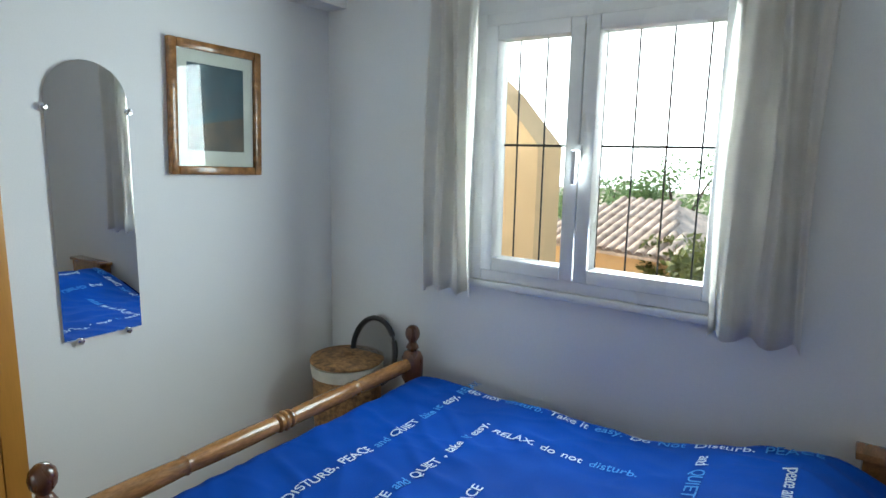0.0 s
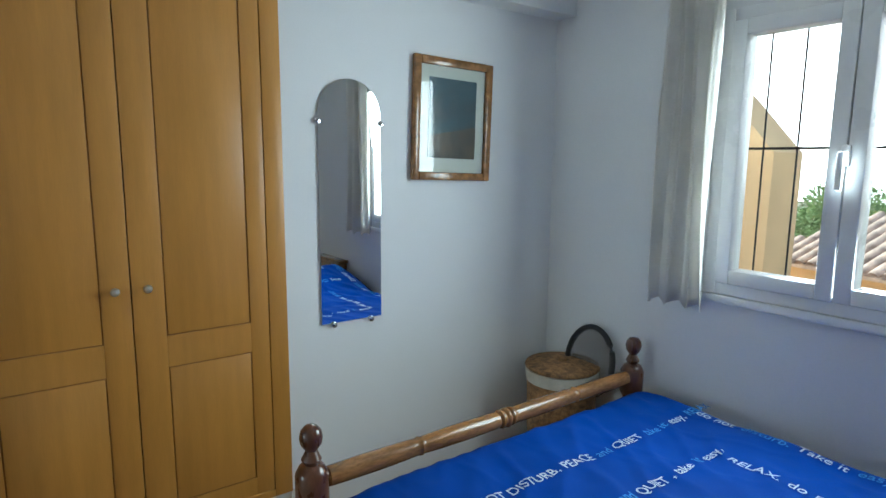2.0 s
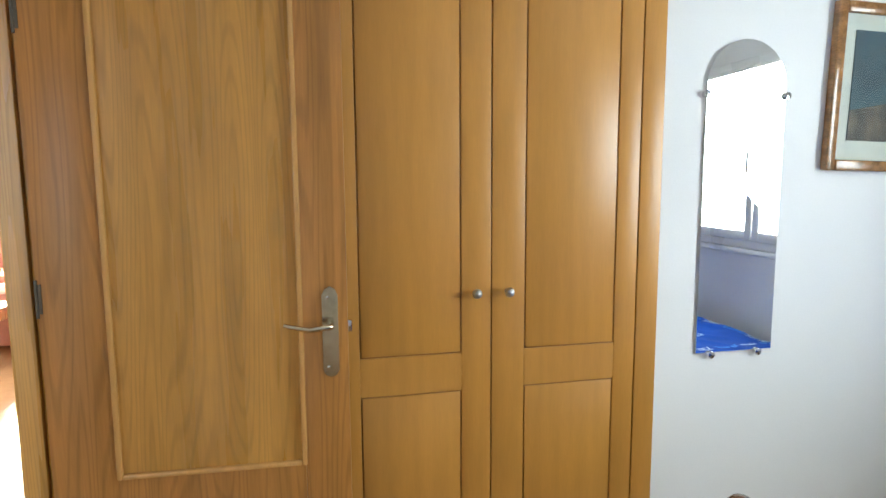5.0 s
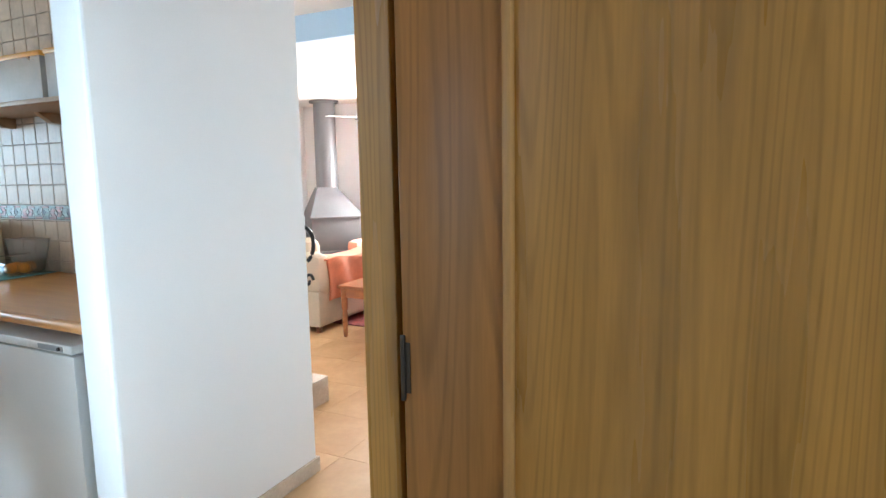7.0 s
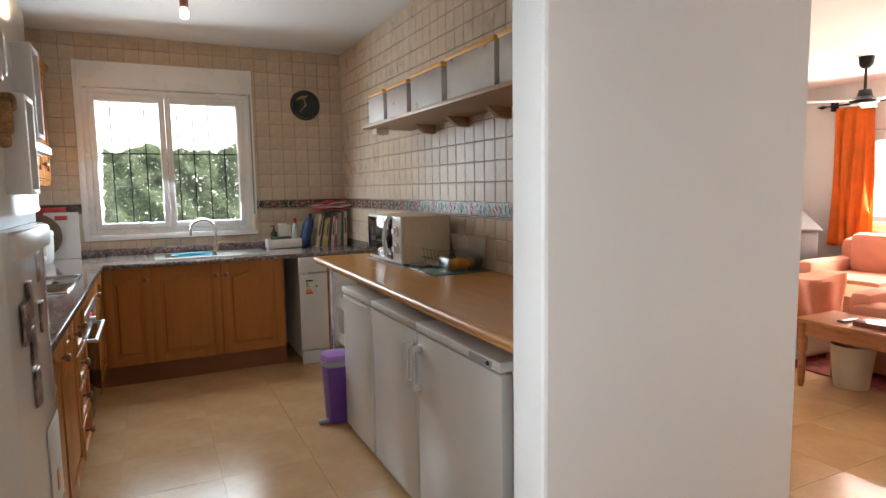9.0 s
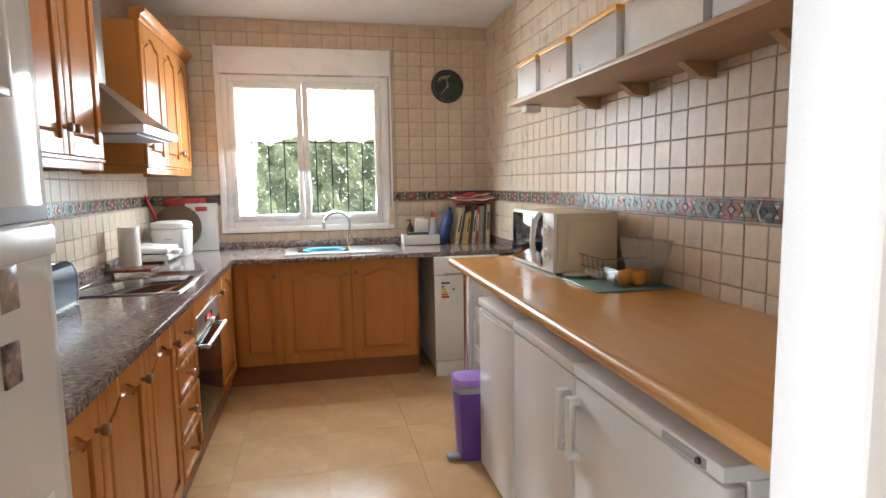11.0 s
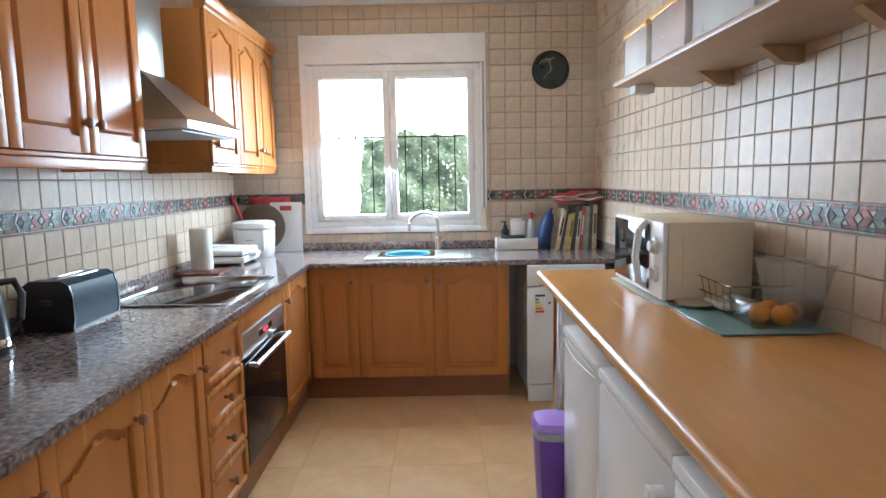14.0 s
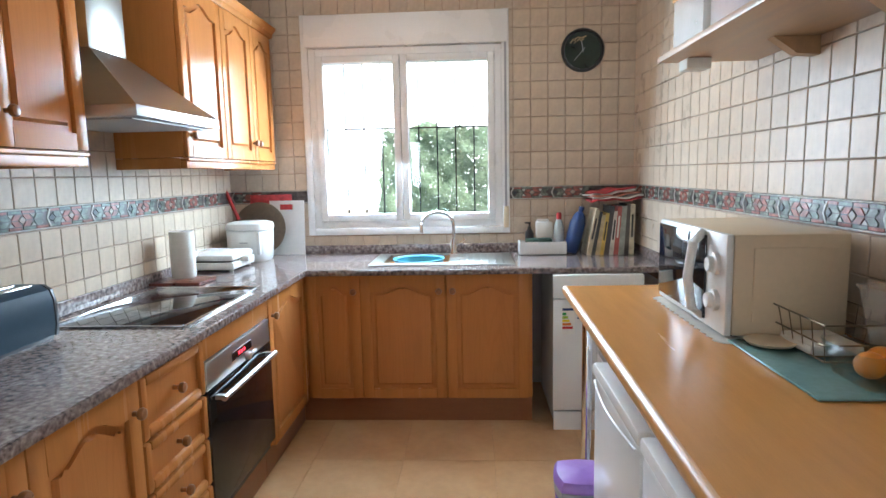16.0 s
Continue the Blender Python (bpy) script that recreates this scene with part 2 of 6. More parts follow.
STUCCO = material("orange_render_wall", (0.82, 0.56, 0.30), 0.9, var=0.06, scale=2, fine=80, bump=0.003)
ROOFT = material("terracotta_roof_tile", (0.68, 0.54, 0.45), 0.85, var=0.2, scale=6, fine=40, per_object=0.2)
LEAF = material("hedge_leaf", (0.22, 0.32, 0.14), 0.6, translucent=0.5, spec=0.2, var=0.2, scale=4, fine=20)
# lighter copy of the leaf colour: sunlight on the kitchen hedge put into it
LEAFS = material("hedge_leaf_painted_sun", (0.48, 0.60, 0.40), 0.5, translucent=0.35, spec=0.2, var=0.2, scale=4, fine=20)
LEAFY = material("yellow_green_leaf", (0.20, 0.22, 0.05), 0.5, translucent=0.3, var=0.3, scale=4, fine=20)
BARK = material("bark", (0.12, 0.085, 0.06), 0.9, var=0.3, scale=10, bump=0.01)
FRIDGEW = material("glossy_fridge_enamel", (0.68, 0.67, 0.63), 0.10, var=0.02, scale=2, fine=100, rough_var=0.03)
GROUND = material("dry_garden_ground", (0.30, 0.25, 0.18), 0.95, var=0.2, scale=0.8, fine=12, bump=0.01)


def granite():
    m = bpy.data.materials.new("speckled_granite")
    m.use_nodes = True
    n, l = m.node_tree.nodes, m.node_tree.links
    b = n["Principled BSDF"]
    tc = n.new("ShaderNodeTexCoord")
    a, v, c = n.new("ShaderNodeTexNoise"), n.new("ShaderNodeTexVoronoi"), n.new("ShaderNodeTexNoise")
    a.inputs["Scale"].default_value, a.inputs["Detail"].default_value = 58, 8
    v.inputs["Scale"].default_value = 130
    c.inputs["Scale"].default_value, c.inputs["Detail"].default_value = 3, 2
    for t in (a, v, c):
        l.new(tc.outputs["Object"], t.inputs["Vector"])
    r = n.new("ShaderNodeValToRGB")
    e = r.color_ramp.elements
    e[0].position, e[0].color = 0.32, (0.07, 0.055, 0.055, 1)
    e[1].position, e[1].color = 0.70, (0.38, 0.33, 0.31, 1)
    k = e.new(0.46)
    k.color = (0.19, 0.14, 0.125, 1)
    k = e.new(0.56)
    k.color = (0.27, 0.21, 0.19, 1)
    l.new(a.outputs["Fac"], r.inputs[0])
    mx = n.new("ShaderNodeMix")
    mx.data_type, mx.blend_type = 'RGBA', 'MULTIPLY'
    mr = n.new("ShaderNodeMapRange")
    mr.inputs[3].default_value, mr.inputs[4].default_value = 0.72, 1.15
    l.new(v.outputs["Color"], mr.inputs[0])
    mx.inputs[0].default_value = 1.0
    l.new(r.outputs[0], mx.inputs[6])
    l.new(mr.outputs[0], mx.inputs[7])
    l.new(mx.outputs[2], b.inputs["Base Color"])
    b.inputs["Roughness"].default_value = 0.1
    return m


GRANITE = granite()


def mirror_material():
    m = bpy.data.materials.new("mirror_silver")
    m.use_nodes = True
    b = m.node_tree.nodes["Principled BSDF"]
    b.inputs["Base Color"].default_value = (0.86, 0.88, 0.88, 1)
    b.inputs["Metallic"].default_value, b.inputs["Roughness"].default_value = 1.0, 0.01
    return m


MIRROR = mirror_material()

# ---- mesh helpers ----


def box(bm, x0, y0, z0, x1, y1, z1, bevel=0.0):
    """Adds a box between two corners, with its edges bevelled."""
    r = bmesh.ops.create_cube(bm, size=1)
    vs = r["verts"]
    for v in vs:
        v.co = Vector(((x0 + x1) / 2 + v.co.x * (x1 - x0), (y0 + y1) / 2 + v.co.y * (y1 - y0), (z0 + z1) / 2 + v.co.z * (z1 - z0)))
    if bevel:
        es = list({e for v in vs for e in v.link_edges})
        bmesh.ops.bevel(bm, geom=es, offset=bevel, segments=2, affect='EDGES', profile=0.5)
    return bm


def boxes(*rows, bevel=0.0):
    bm = bmesh.new()
    for r in rows:
        box(bm, *r, bevel=bevel)
    return bm


def lathe(profile, segs=24, at=(0, 0, 0), axis='z', bm=None):
    """A turned body from (radius, height) pairs along an axis."""
    bm = bm or bmesh.new()
    rings = []
    hollow = abs(profile[0][0] - profile[-1][0]) < 0.02 and abs(profile[0][1] - profile[-1][1]) < 0.02 and profile[0][0] > 0.005 and len(profile) > 3
    for r, z in profile:
        ring = []
        for i in range(segs):
            a = 2 * math.pi * i / segs
            p = (r * math.cos(a), r * math.sin(a), z)
            if axis == 'y':
                p = (p[0], p[2], p[1])
            elif axis == 'x':
                p = (p[2], p[0], p[1])
            ring.append(bm.verts.new((p[0] + at[0], p[1] + at[1], p[2] + at[2])))
        rings.append(ring)
    for a, b in zip(rings, rings[1:]):
        for i in range(segs):
            bm.faces.new((a[i], a[(i + 1) % segs], b[(i + 1) % segs], b[i]))
    if hollow:
        for i in range(segs):
            bm.faces.new((rings[-1][i], rings[-1][(i + 1) % segs], rings[0][(i + 1) % segs], rings[0][i]))
        return bm
    for ring in (rings[0], rings[-1]):
        if (ring[0].co - ring[segs // 2].co).length > 1e-5:
            bm.faces.new(ring)
    return bm


def tube(points, radius, segs=10, bm=None):
    """A round rod along a line of points."""
    bm = bm or bmesh.new()
    pts = [Vector(p) for p in points]
    rings = []
    for i, p in enumerate(pts):
        d = (pts[min(i + 1, len(pts) - 1)] - pts[max(i - 1, 0)]).normalized()
        up = Vector((0, 0, 1)) if abs(d.z) < 0.9 else Vector((1, 0, 0))
        u = d.cross(up).normalized()
        w = d.cross(u).normalized()
        r = radius(i / (len(pts) - 1)) if callable(radius) else radius
        rings.append([bm.verts.new(p + r * (math.cos(2 * math.pi * k / segs) * u + math.sin(2 * math.pi * k / segs) * w)) for k in range(segs)])
    for a, b in zip(rings, rings[1:]):
        for i in range(segs):
            bm.faces.new((a[i], a[(i + 1) % segs], b[(i + 1) % segs], b[i]))
    bm.faces.new(rings[0])
    bm.faces.new(rings[-1])
    return bm


def prism(outline, y0, y1, bm=None):
    """A slab: an outline in x and z, from depth y0 to y1."""
    bm = bm or bmesh.new()
    a = [bm.verts.new((x, y0, z)) for x, z in outline]
    b = [bm.verts.new((x, y1, z)) for x, z in outline]
    bm.faces.new(a)
    bm.faces.new(b[::-1])
    k = len(a)
    for i in range(k):
        bm.faces.new((a[i], b[i], b[(i + 1) % k], a[(i + 1) % k]))
    return bm


def mesh_of(name, bm, mat, smooth=False):
    bmesh.ops.recalc_face_normals(bm, faces=bm.faces[:])
    me = bpy.data.meshes.new(name)
    bm.to_mesh(me)
    bm.free()
    if smooth:
        me.polygons.foreach_set("use_smooth", [True] * len(me.polygons))
        me.set_sharp_from_angle(angle=radians(38))
    me.materials.append(mat)
    return me


def part(name, bm, mat, parent, label="", smooth=True):
    ob = new(name, mesh_of(name, bm, mat, smooth))
    ob.parent = parent
    if label:
        tagged(ob, label)
    return ob


def thing(name, label, category, m=None, group=""):
    ob = new(name)
    ob.empty_display_size = 0.1
    ob.matrix_world = m or Matrix()
    return tagged(ob, label, category, group)


def solid(name, bm, mat, label, category="", kind="", group="", m=None, smooth=True):
    ob = new(name, mesh_of(name, bm, mat, smooth))
    if m:
        ob.matrix_world = m
    return tagged(ob, label, category, group, kind)


def structure(name, bm, mat, label=""):
    return solid(name, bm, mat, label, kind="structure", smooth=False)


def frame_ring(bm, x0, z0, x1, z1, w, y0, y1, bevel=0.003):
    box(bm, x0, y0, z0, x0 + w, y1, z1, bevel)
    box(bm, x1 - w, y0, z0, x1, y1, z1, bevel)
    box(bm, x0 + w, y0, z0, x1 - w, y1, z0 + w, bevel)
    box(bm, x0 + w, y0, z1 - w, x1 - w, y1, z1, bevel)
    return bm


def grid_sheet(nu, nv, f, bm=None):
    bm = bm or bmesh.new()
    vs = [[bm.verts.new(f(i / nu, j / nv)) for j in range(nv + 1)] for i in range(nu + 1)]
    for i in range(nu):
        for j in range(nv):
            bm.faces.new((vs[i][j], vs[i + 1][j], vs[i + 1][j + 1], vs[i][j + 1]))
    return bm


def thicken(ob, t):
    md = ob.modifiers.new("thickness", 'SOLIDIFY')
    md.thickness, md.offset = t, 0
    return ob


def lettering(text, size, mat, name="lettering"):
    cu = bpy.data.curves.new(name, 'FONT')
    cu.body, cu.size, cu.extrude = text, size, 0.0005
    tmp = bpy.data.objects.new(name, cu)
    scene.collection.objects.link(tmp)
    dg = bpy.context.evaluated_depsgraph_get()
    me = bpy.data.meshes.new_from_object(tmp.evaluated_get(dg))
    bpy.data.objects.remove(tmp)
    me.materials.clear()
    me.materials.append(mat)
    return me


# ---- structure: floors, walls, ceilings ----
structure("floor", boxes((-3.0, -2.75, -0.12, 8.2, 6.6, -0.004)), GROUT, "beige grout bed under the marble floor")
structure("ground", boxes((-900, -900, -2.6, 900, 900, -2.55)), GROUND, "dry garden ground far below the windows")
structure("wall_east_bedroom", boxes((1.40, -2.47, -0.0, 1.55, -1.03, 2.6)), WALL, "white painted bedroom wall with mirror and picture")
structure("wall_over_wardrobe", boxes((1.40, -1.03, 2.32, 1.55, 0.63, 2.6)), WALL, "white wall above the wardrobe")
structure("wall_behind_wardrobe", boxes((1.90, -1.03, 0, 2.0, 0.63, 2.6)), WALL, "wall closing the wardrobe niche")
structure("trim_bedroom_beam", boxes((1.277, -2.47, 2.27, 1.40, -1.05, 2.6)), WALL, "white painted beam along the bedroom wall")
structure("wall_south_bedroom", boxes((-3.0, -2.72, 0, -0.511, -2.47, 2.6), (0.529, -2.72, 0, 1.55, -2.47, 2.6), (-0.511, -2.72, 0, 0.529, -2.47, 1.06), (-0.511, -2.72, 2.155, 0.529, -2.47, 2.6)), WALL, "white painted bedroom wall with the window")
structure("wall_west_bedroom", boxes((-3.0, -2.47, 0, -2.85, 0.63, 2.6)), WALL, "white painted bedroom wall")
structure("wall_north_bedroom", boxes((-3.0, 0.63, 0, 0.52, 0.70, 2.64), (1.37, 0.63, 0, 2.0, 0.70, 2.64), (0.52, 0.63, 2.12, 1.37, 0.70, 2.64)), WALL, "white partition wall with the bedroom doorway")
structure("ceiling_bedroom", boxes((-3.0, -2.72, 2.6, 2.0, 0.66, 2.68)), CEIL, "white painted bedroom ceiling")
structure("ceiling_kitchen", boxes((-0.3, 0.66, 2.64, 4.29, 6.55, 2.72), (2.0, -0.2, 2.64, 4.29, 0.66, 2.72)), CEIL, "white painted kitchen ceiling")
structure("ceiling_living", boxes((4.32, 0.0, 2.47, 8.2, 6.4, 2.6)), CEIL, "white painted living room ceiling")
structure("trim_blue_beam", boxes((4.29, 0.0, 2.45, 4.32, 6.4, 2.72)), BLUESTEP, "pale blue ceiling step")
structure("wall_west_kitchen", boxes((-0.19, 1.75, 0, -0.05, 6.3, 2.64), (-0.19, 0.70, 2.2, -0.05, 1.75, 2.64)), WALL, "kitchen wall behind the tiles")
structure("wall_north_kitchen", boxes((-0.19, 6.31, 0, 0.53, 6.55, 2.64), (1.76, 6.31, 0, 2.76, 6.55, 2.64), (0.53, 6.31, 0, 1.76, 6.55, 1.07), (0.53, 6.31, 2.40, 1.76, 6.55, 2.64)), WALL, "kitchen wall around the window")
structure("wall_east_kitchen", boxes((2.61, 2.20, 0, 2.76, 6.31, 2.64)), WALL, "kitchen wall between kitchen and stairs")
structure("wall_pillar", boxes((1.835, 2.05, 0, 2.85, 2.20, 2.64), bevel=0.012), WALL, "white painted end wall of the kitchen")
structure("wall_living_pillar", boxes((4.81, 1.93, 0, 5.2, 2.29, 2.47), bevel=0.004), WALL, "white painted pillar beside the living room")
structure("wall_living_east", boxes((7.9, 0.0, 0, 8.15, 2.9, 2.47), (7.9, 4.66, 0, 8.15, 6.4, 2.47), (7.9, 2.9, 0, 8.15, 4.66, 0.86), (7.9, 2.9, 1.95, 8.15, 4.66, 2.47)), WALL, "white living room wall with the window")
structure("wall_living_north", boxes((2.76, 6.1, 0, 8.15, 6.4, 2.6)), WALL, "white living room wall behind the stove")
structure("wall_living_south", boxes((2.0, -0.2, 0, 8.15, 0.0, 2.64), (2.0, 0.0, 0, 2.1, 0.70, 2.64)), WALL, "white living room wall")
structure("baseboard_pillar", boxes((1.83, 2.038, 0, 2.862, 2.05, 0.075), (2.85, 2.05, 0, 2.862, 2.20, 0.075), bevel=0.002), SKIRT, "marble skirting round the kitchen end wall")
structure("baseboard_living_pillar", boxes((4.797, 1.92, 0, 4.81, 2.302, 0.08), (4.81, 2.29, 0, 5.2, 2.302, 0.08), bevel=0.002), SKIRT, "marble skirting round the living room pillar")
structure("baseboard_bedroom", boxes((1.388, -2.46, 0, 1.40, -1.03, 0.26), bevel=0.002), WALL, "white skirting along the bedroom wall")

# ---- bedroom ----


def pane_window(name, label, x0, z0, x1, z1, mid, depth, m, handle=True, sash=0.055):
    """A two-leaf white window; its face looks to local -y."""
    w = thing(name, label, "window", m)
    w["kind"] = "structure"
    part("window_frame", frame_ring(bmesh.new(), x0, z0, x1, z1, 0.045, -0.012, depth), PVC, w)
    for a, b in ((x0 + 0.045, mid), (mid, x1 - 0.045)):
        part("sash", frame_ring(bmesh.new(), a + 0.002, z0 + 0.047, b - 0.002, z1 - 0.047, sash, -0.025, depth - 0.03, 0.005), PVC, w)
        p = part("pane", boxes((a + sash - 0.008, 0.008, z0 + 0.04 + sash, b - sash + 0.008, 0.014, z1 - 0.04 - sash)), GLASS, w, smooth=False)
        p.visible_shadow = False
    if handle:
        hb = boxes((mid - 0.014, -0.037, (z0 + z1) / 2 - 0.035, mid + 0.014, -0.025, (z0 + z1) / 2 + 0.035), bevel=0.004)
        box(hb, mid - 0.011, -0.075, (z0 + z1) / 2 - 0.012, mid + 0.011, -0.037, (z0 + z1) / 2 + 0.012, 0.004)
        box(hb, mid - 0.011, -0.078, (z0 + z1) / 2 - 0.115, mid + 0.011, -0.060, (z0 + z1) / 2 + 0.012, 0.006)
        part("handle", hb, PVC, w, "white lever handle")
    return w


BW = pane_window("window_1", "white two-leaf window with lever handle, closed", -0.52, 1.065, 0.525, 2.155, -0.052, 0.09, pose(0.009, -2.47, 0, 0, 0, 180))
sill = part("sill", boxes((-0.56, -0.022, 1.030, 0.56, 0.0, 1.063), bevel=0.006), PVC, BW)


def grille(name, x0, x1, z0, z1, pitch, hs, m, r=0.006):
    g = thing(name, "black iron bars outside the window", "window grille", m)
    x = x0
    while x <= x1 + 1e-6:
        part("bar", tube([(x, 0, z0), (x, 0, z1)], r, 6), IRON, g)
        x += pitch
    for h in hs:
        part("cross_bar", boxes((x0 - 0.08, -0.003, h - 0.005, x1 + 0.08, 0.003, h + 0.005)), IRON, g)
    return g


BG = grille("window_grille", -0.46, 0.60, 1.0, 2.2, 0.128, (1.64,), pose(0, -2.66, 0), 0.0038)


def curtain(name, label, w, h, folds, amp, mat, m, seed=1, flare=0.0):
    """A cloth hanging from local z = 0 downwards, along local x, folded in local y."""
    rnd = random.Random(seed)
    ph = [rnd.uniform(0, 6.28) for _ in range(4)]

    def f(u, v):
        k = 0.55 + 0.45 * v
        wob = math.sin(2 * math.pi * folds * u + ph[0] + 0.8 * math.sin(3 * v + ph[1])) + 0.45 * math.sin(2 * math.pi * folds * 1.9 * u + ph[2] + v)
        x = (u - 0.5) * w * (1 + flare * v) + 0.012 * math.sin(5 * v + ph[3] + 7 * u)
        return (x, amp * k * wob, -v * h + 0.012 * v * math.sin(2 * math.pi * folds * u + ph[1]))
    ob = solid(name, grid_sheet(int(folds * 16), 24, f), mat, label, "curtain", m=m)
    thicken(ob, 0.002)
    return ob


curtain("curtain", "white cotton curtain hanging beside the bedroom window", 0.22, 1.52, 3.2, 0.022, CURT, pose(0.588, -2.365, 2.53), 3, 0.12)
curtain("curtain", "white cotton curtain hanging beside the bedroom window", 0.26, 1.52, 2.6, 0.026, CURT, pose(-0.585, -2.40, 2.53), 8, 0.10)
rodb = tube([(0.95, -2.375, 2.545), (-1.0, -2.375, 2.545)], 0.010, 10)
solid("curtain_rod", rodb, PVC, "white curtain rod above the bedroom window", "curtain rod")

# wardrobe, built into the wall
ward = thing("wardrobe", "built-in beech laminate wardrobe with panelled doors, closed", "wardrobe", pose(1.40, 0, 0, 0, 0, -90))
part("body", boxes((-0.60, 0.02, 0.0, 1.0, 0.48, 2.30)), WARD, ward, smooth=False)
part("frame", boxes((0.96, -0.012, 0.26, 1.03, 0.02, 2.32), (-0.625, -0.012, 0.26, -0.575, 0.02, 2.32), (-0.575, -0.012, 2.27, 0.96, 0.02, 2.32), (-0.575, -0.012, 0.26, 0.96, 0.02, 0.29), bevel=0.002), WARD, ward)
part("plinth", boxes((-0.6, 0.004, 0.0, 1.03, 0.02, 0.26)), WALL, ward, smooth=False)


def grooved_leaf(x0, x1, z0, z1, panels, y=-0.008, depth=0.022):
    """A flat door leaf with sunk rectangular grooves round its panels."""
    bm = bmesh.new()
    pl, pr = panels[0][0], panels[0][2]
    box(bm, x0, y, z0, pl, depth, z1, 0.0015)
    box(bm, pr, y, z0, x1, depth, z1, 0.0015)
    zc = z0
    for a, c, b, d in panels:
        box(bm, pl, y, zc, pr, depth, c, 0.0)
        zc = d
    box(bm, pl, y, zc, pr, depth, z1, 0.0)
    return bm


def groove_back(panels, depth=-0.0035):
    return boxes(*[(a, depth, c, b, depth + 0.01, d) for a, c, b, d in panels])


for x0, x1, pl, pr, kx in ((-0.575, 0.04, -0.5, -0.03, None), (0.042, 0.498, 0.118, 0.411, 0.450), (0.502, 0.958, 0.600, 0.889, 0.546)):
    ps = [(pl, 0.36, pr, 0.868), (pl, 0.978, pr, 2.18)]
    d = part("door", grooved_leaf(x0, x1, 0.292, 2.268, ps), WARD, ward)
    part("groove", groove_back(ps), WARDG, d, smooth=False)
    for a, c, b, e in ps:
        part("panel", boxes((a + 0.005, -0.0075, c + 0.005, b - 0.005, -0.0034, e - 0.005), bevel=0.0012), WARD, d)
    if kx:
        part("knob", lathe([(0.006, 0), (0.005, -0.014), (0.012, -0.021), (0.0145, -0.029), (0.011, -0.038), (0, -0.041)], 18, (kx, -0.008, 1.155), 'y'), STEEL, d, "small satin metal knob")

# mirror with arched top
mw, mt = 0.137, 1.893
arch = [(-mw, 0.925), (mw, 0.925)] + [(mw * math.cos(a), 1.757 + (mt - 1.757) * math.sin(a)) for a in [math.pi * k / 24 for k in range(25)]]
mir = thing("wall_mirror", "frameless arched wall mirror held by small clips", "mirror", pose(1.40, -1.31, 0, 0, 0, -90))
part("glass", prism(arch, -0.009, -0.004), MIRROR, mir, smooth=False)
part("backing", prism([(x * 0.985, 0.925 + (z - 0.925) * 0.99 + 0.004) for x, z in arch], -0.004, -0.0005), GREYP, mir, smooth=False)
for cx, cz in ((-mw - 0.003, 1.728), (mw + 0.003, 1.728), (-0.085, 0.918), (0.085, 0.918)):
    part("clip", lathe([(0.010, 0), (0.010, -0.010), (0.012, -0.012), (0.011, -0.018), (0, -0.020)], 12, (cx, 0, cz), 'y'), CHROME, mir)

# framed picture
pic = thing("framed_picture", "brown wooden frame with white mount and glazed blue print", "picture", pose(1.40, -1.815, 1.755, 0, 1.6, -90))
part("frame", frame_ring(bmesh.new(), -0.214, -0.262, 0.214, 0.262, 0.035, -0.028, -0.001, 0.006), BEDW, pic)
part("mount", boxes((-0.182, -0.010, -0.230, 0.182, -0.004, 0.230)), PAPER, pic, smooth=False)
PRINT = material("dark_teal_print", (0.03, 0.075, 0.10), 0.5, var=0.3, scale=6, color2=(0.015, 0.035, 0.06), fine=20)
part("print", boxes((-0.130, -0.0125, -0.165, 0.130, -0.0105, 0.178)), PRINT, pic, smooth=False)
part("print_foreground", prism([(-0.130, -0.165), (0.130, -0.165), (0.130, -0.02), (0.06, -0.035), (-0.02, -0.05), (-0.130, -0.07)], -0.0135, -0.0128), material("brown_print_foreground", (0.13, 0.085, 0.06), 0.5, var=0.4, scale=14), pic, smooth=False)
pg = part("glazing", boxes((-0.182, -0.017, -0.230, 0.182, -0.0155, 0.230)), GLASS, pic, smooth=False)

# bed
bed = thing("bed", "turned dark pine double bed under a blue quilt", "bed", pose(0, 0, 0))
NEAR, FAR, RX = -0.846, -2.346, 0.765


def post_profile():
    return [(0.036, 0.0), (0.036, 0.10), (0.028, 0.12), (0.033, 0.2), (0.033, 0.5), (0.036, 0.56), (0.049, 0.585), (0.049, 0.680), (0.038, 0.703),
            (0.022, 0.712), (0.030, 0.726), (0.022, 0.742), (0.017, 0.752), (0.022, 0.760), (0.031, 0.774), (0.034, 0.792), (0.030, 0.812), (0.018, 0.826), (0.0, 0.830)]


for y in (NEAR, FAR):
    part("bedpost", lathe(post_profile(), 20, (RX, y, 0)), BEDD, bed, "dark turned bedpost with ball finial")
rl = NEAR - FAR
rp = []
BEADS = ((0.25, 0.006, 0.008), (0.487, 0.007, 0.011), (0.503, 0.008, 0.013), (0.519, 0.007, 0.011), (0.75, 0.006, 0.008))
for k in range(241):
    u = k / 240
    r = 0.026 + 0.006 * math.sin(math.pi * ((u * 4) % 1)) ** 0.5
    for c, hw_, up in BEADS:
        d = abs(u - c) / hw_
        if d < 1:
            r = 0.024 + up * math.sqrt(1 - d * d)
        elif d < 1.35:
            r = min(r, 0.023)
    if u < 0.03 or u > 0.97:
        r = 0.022
    rp.append((r, -u * rl + NEAR))
part("foot_rail", lathe(rp, 18, (RX, 0, 0.655), 'y'), BEDW, bed, "turned pine foot rail")
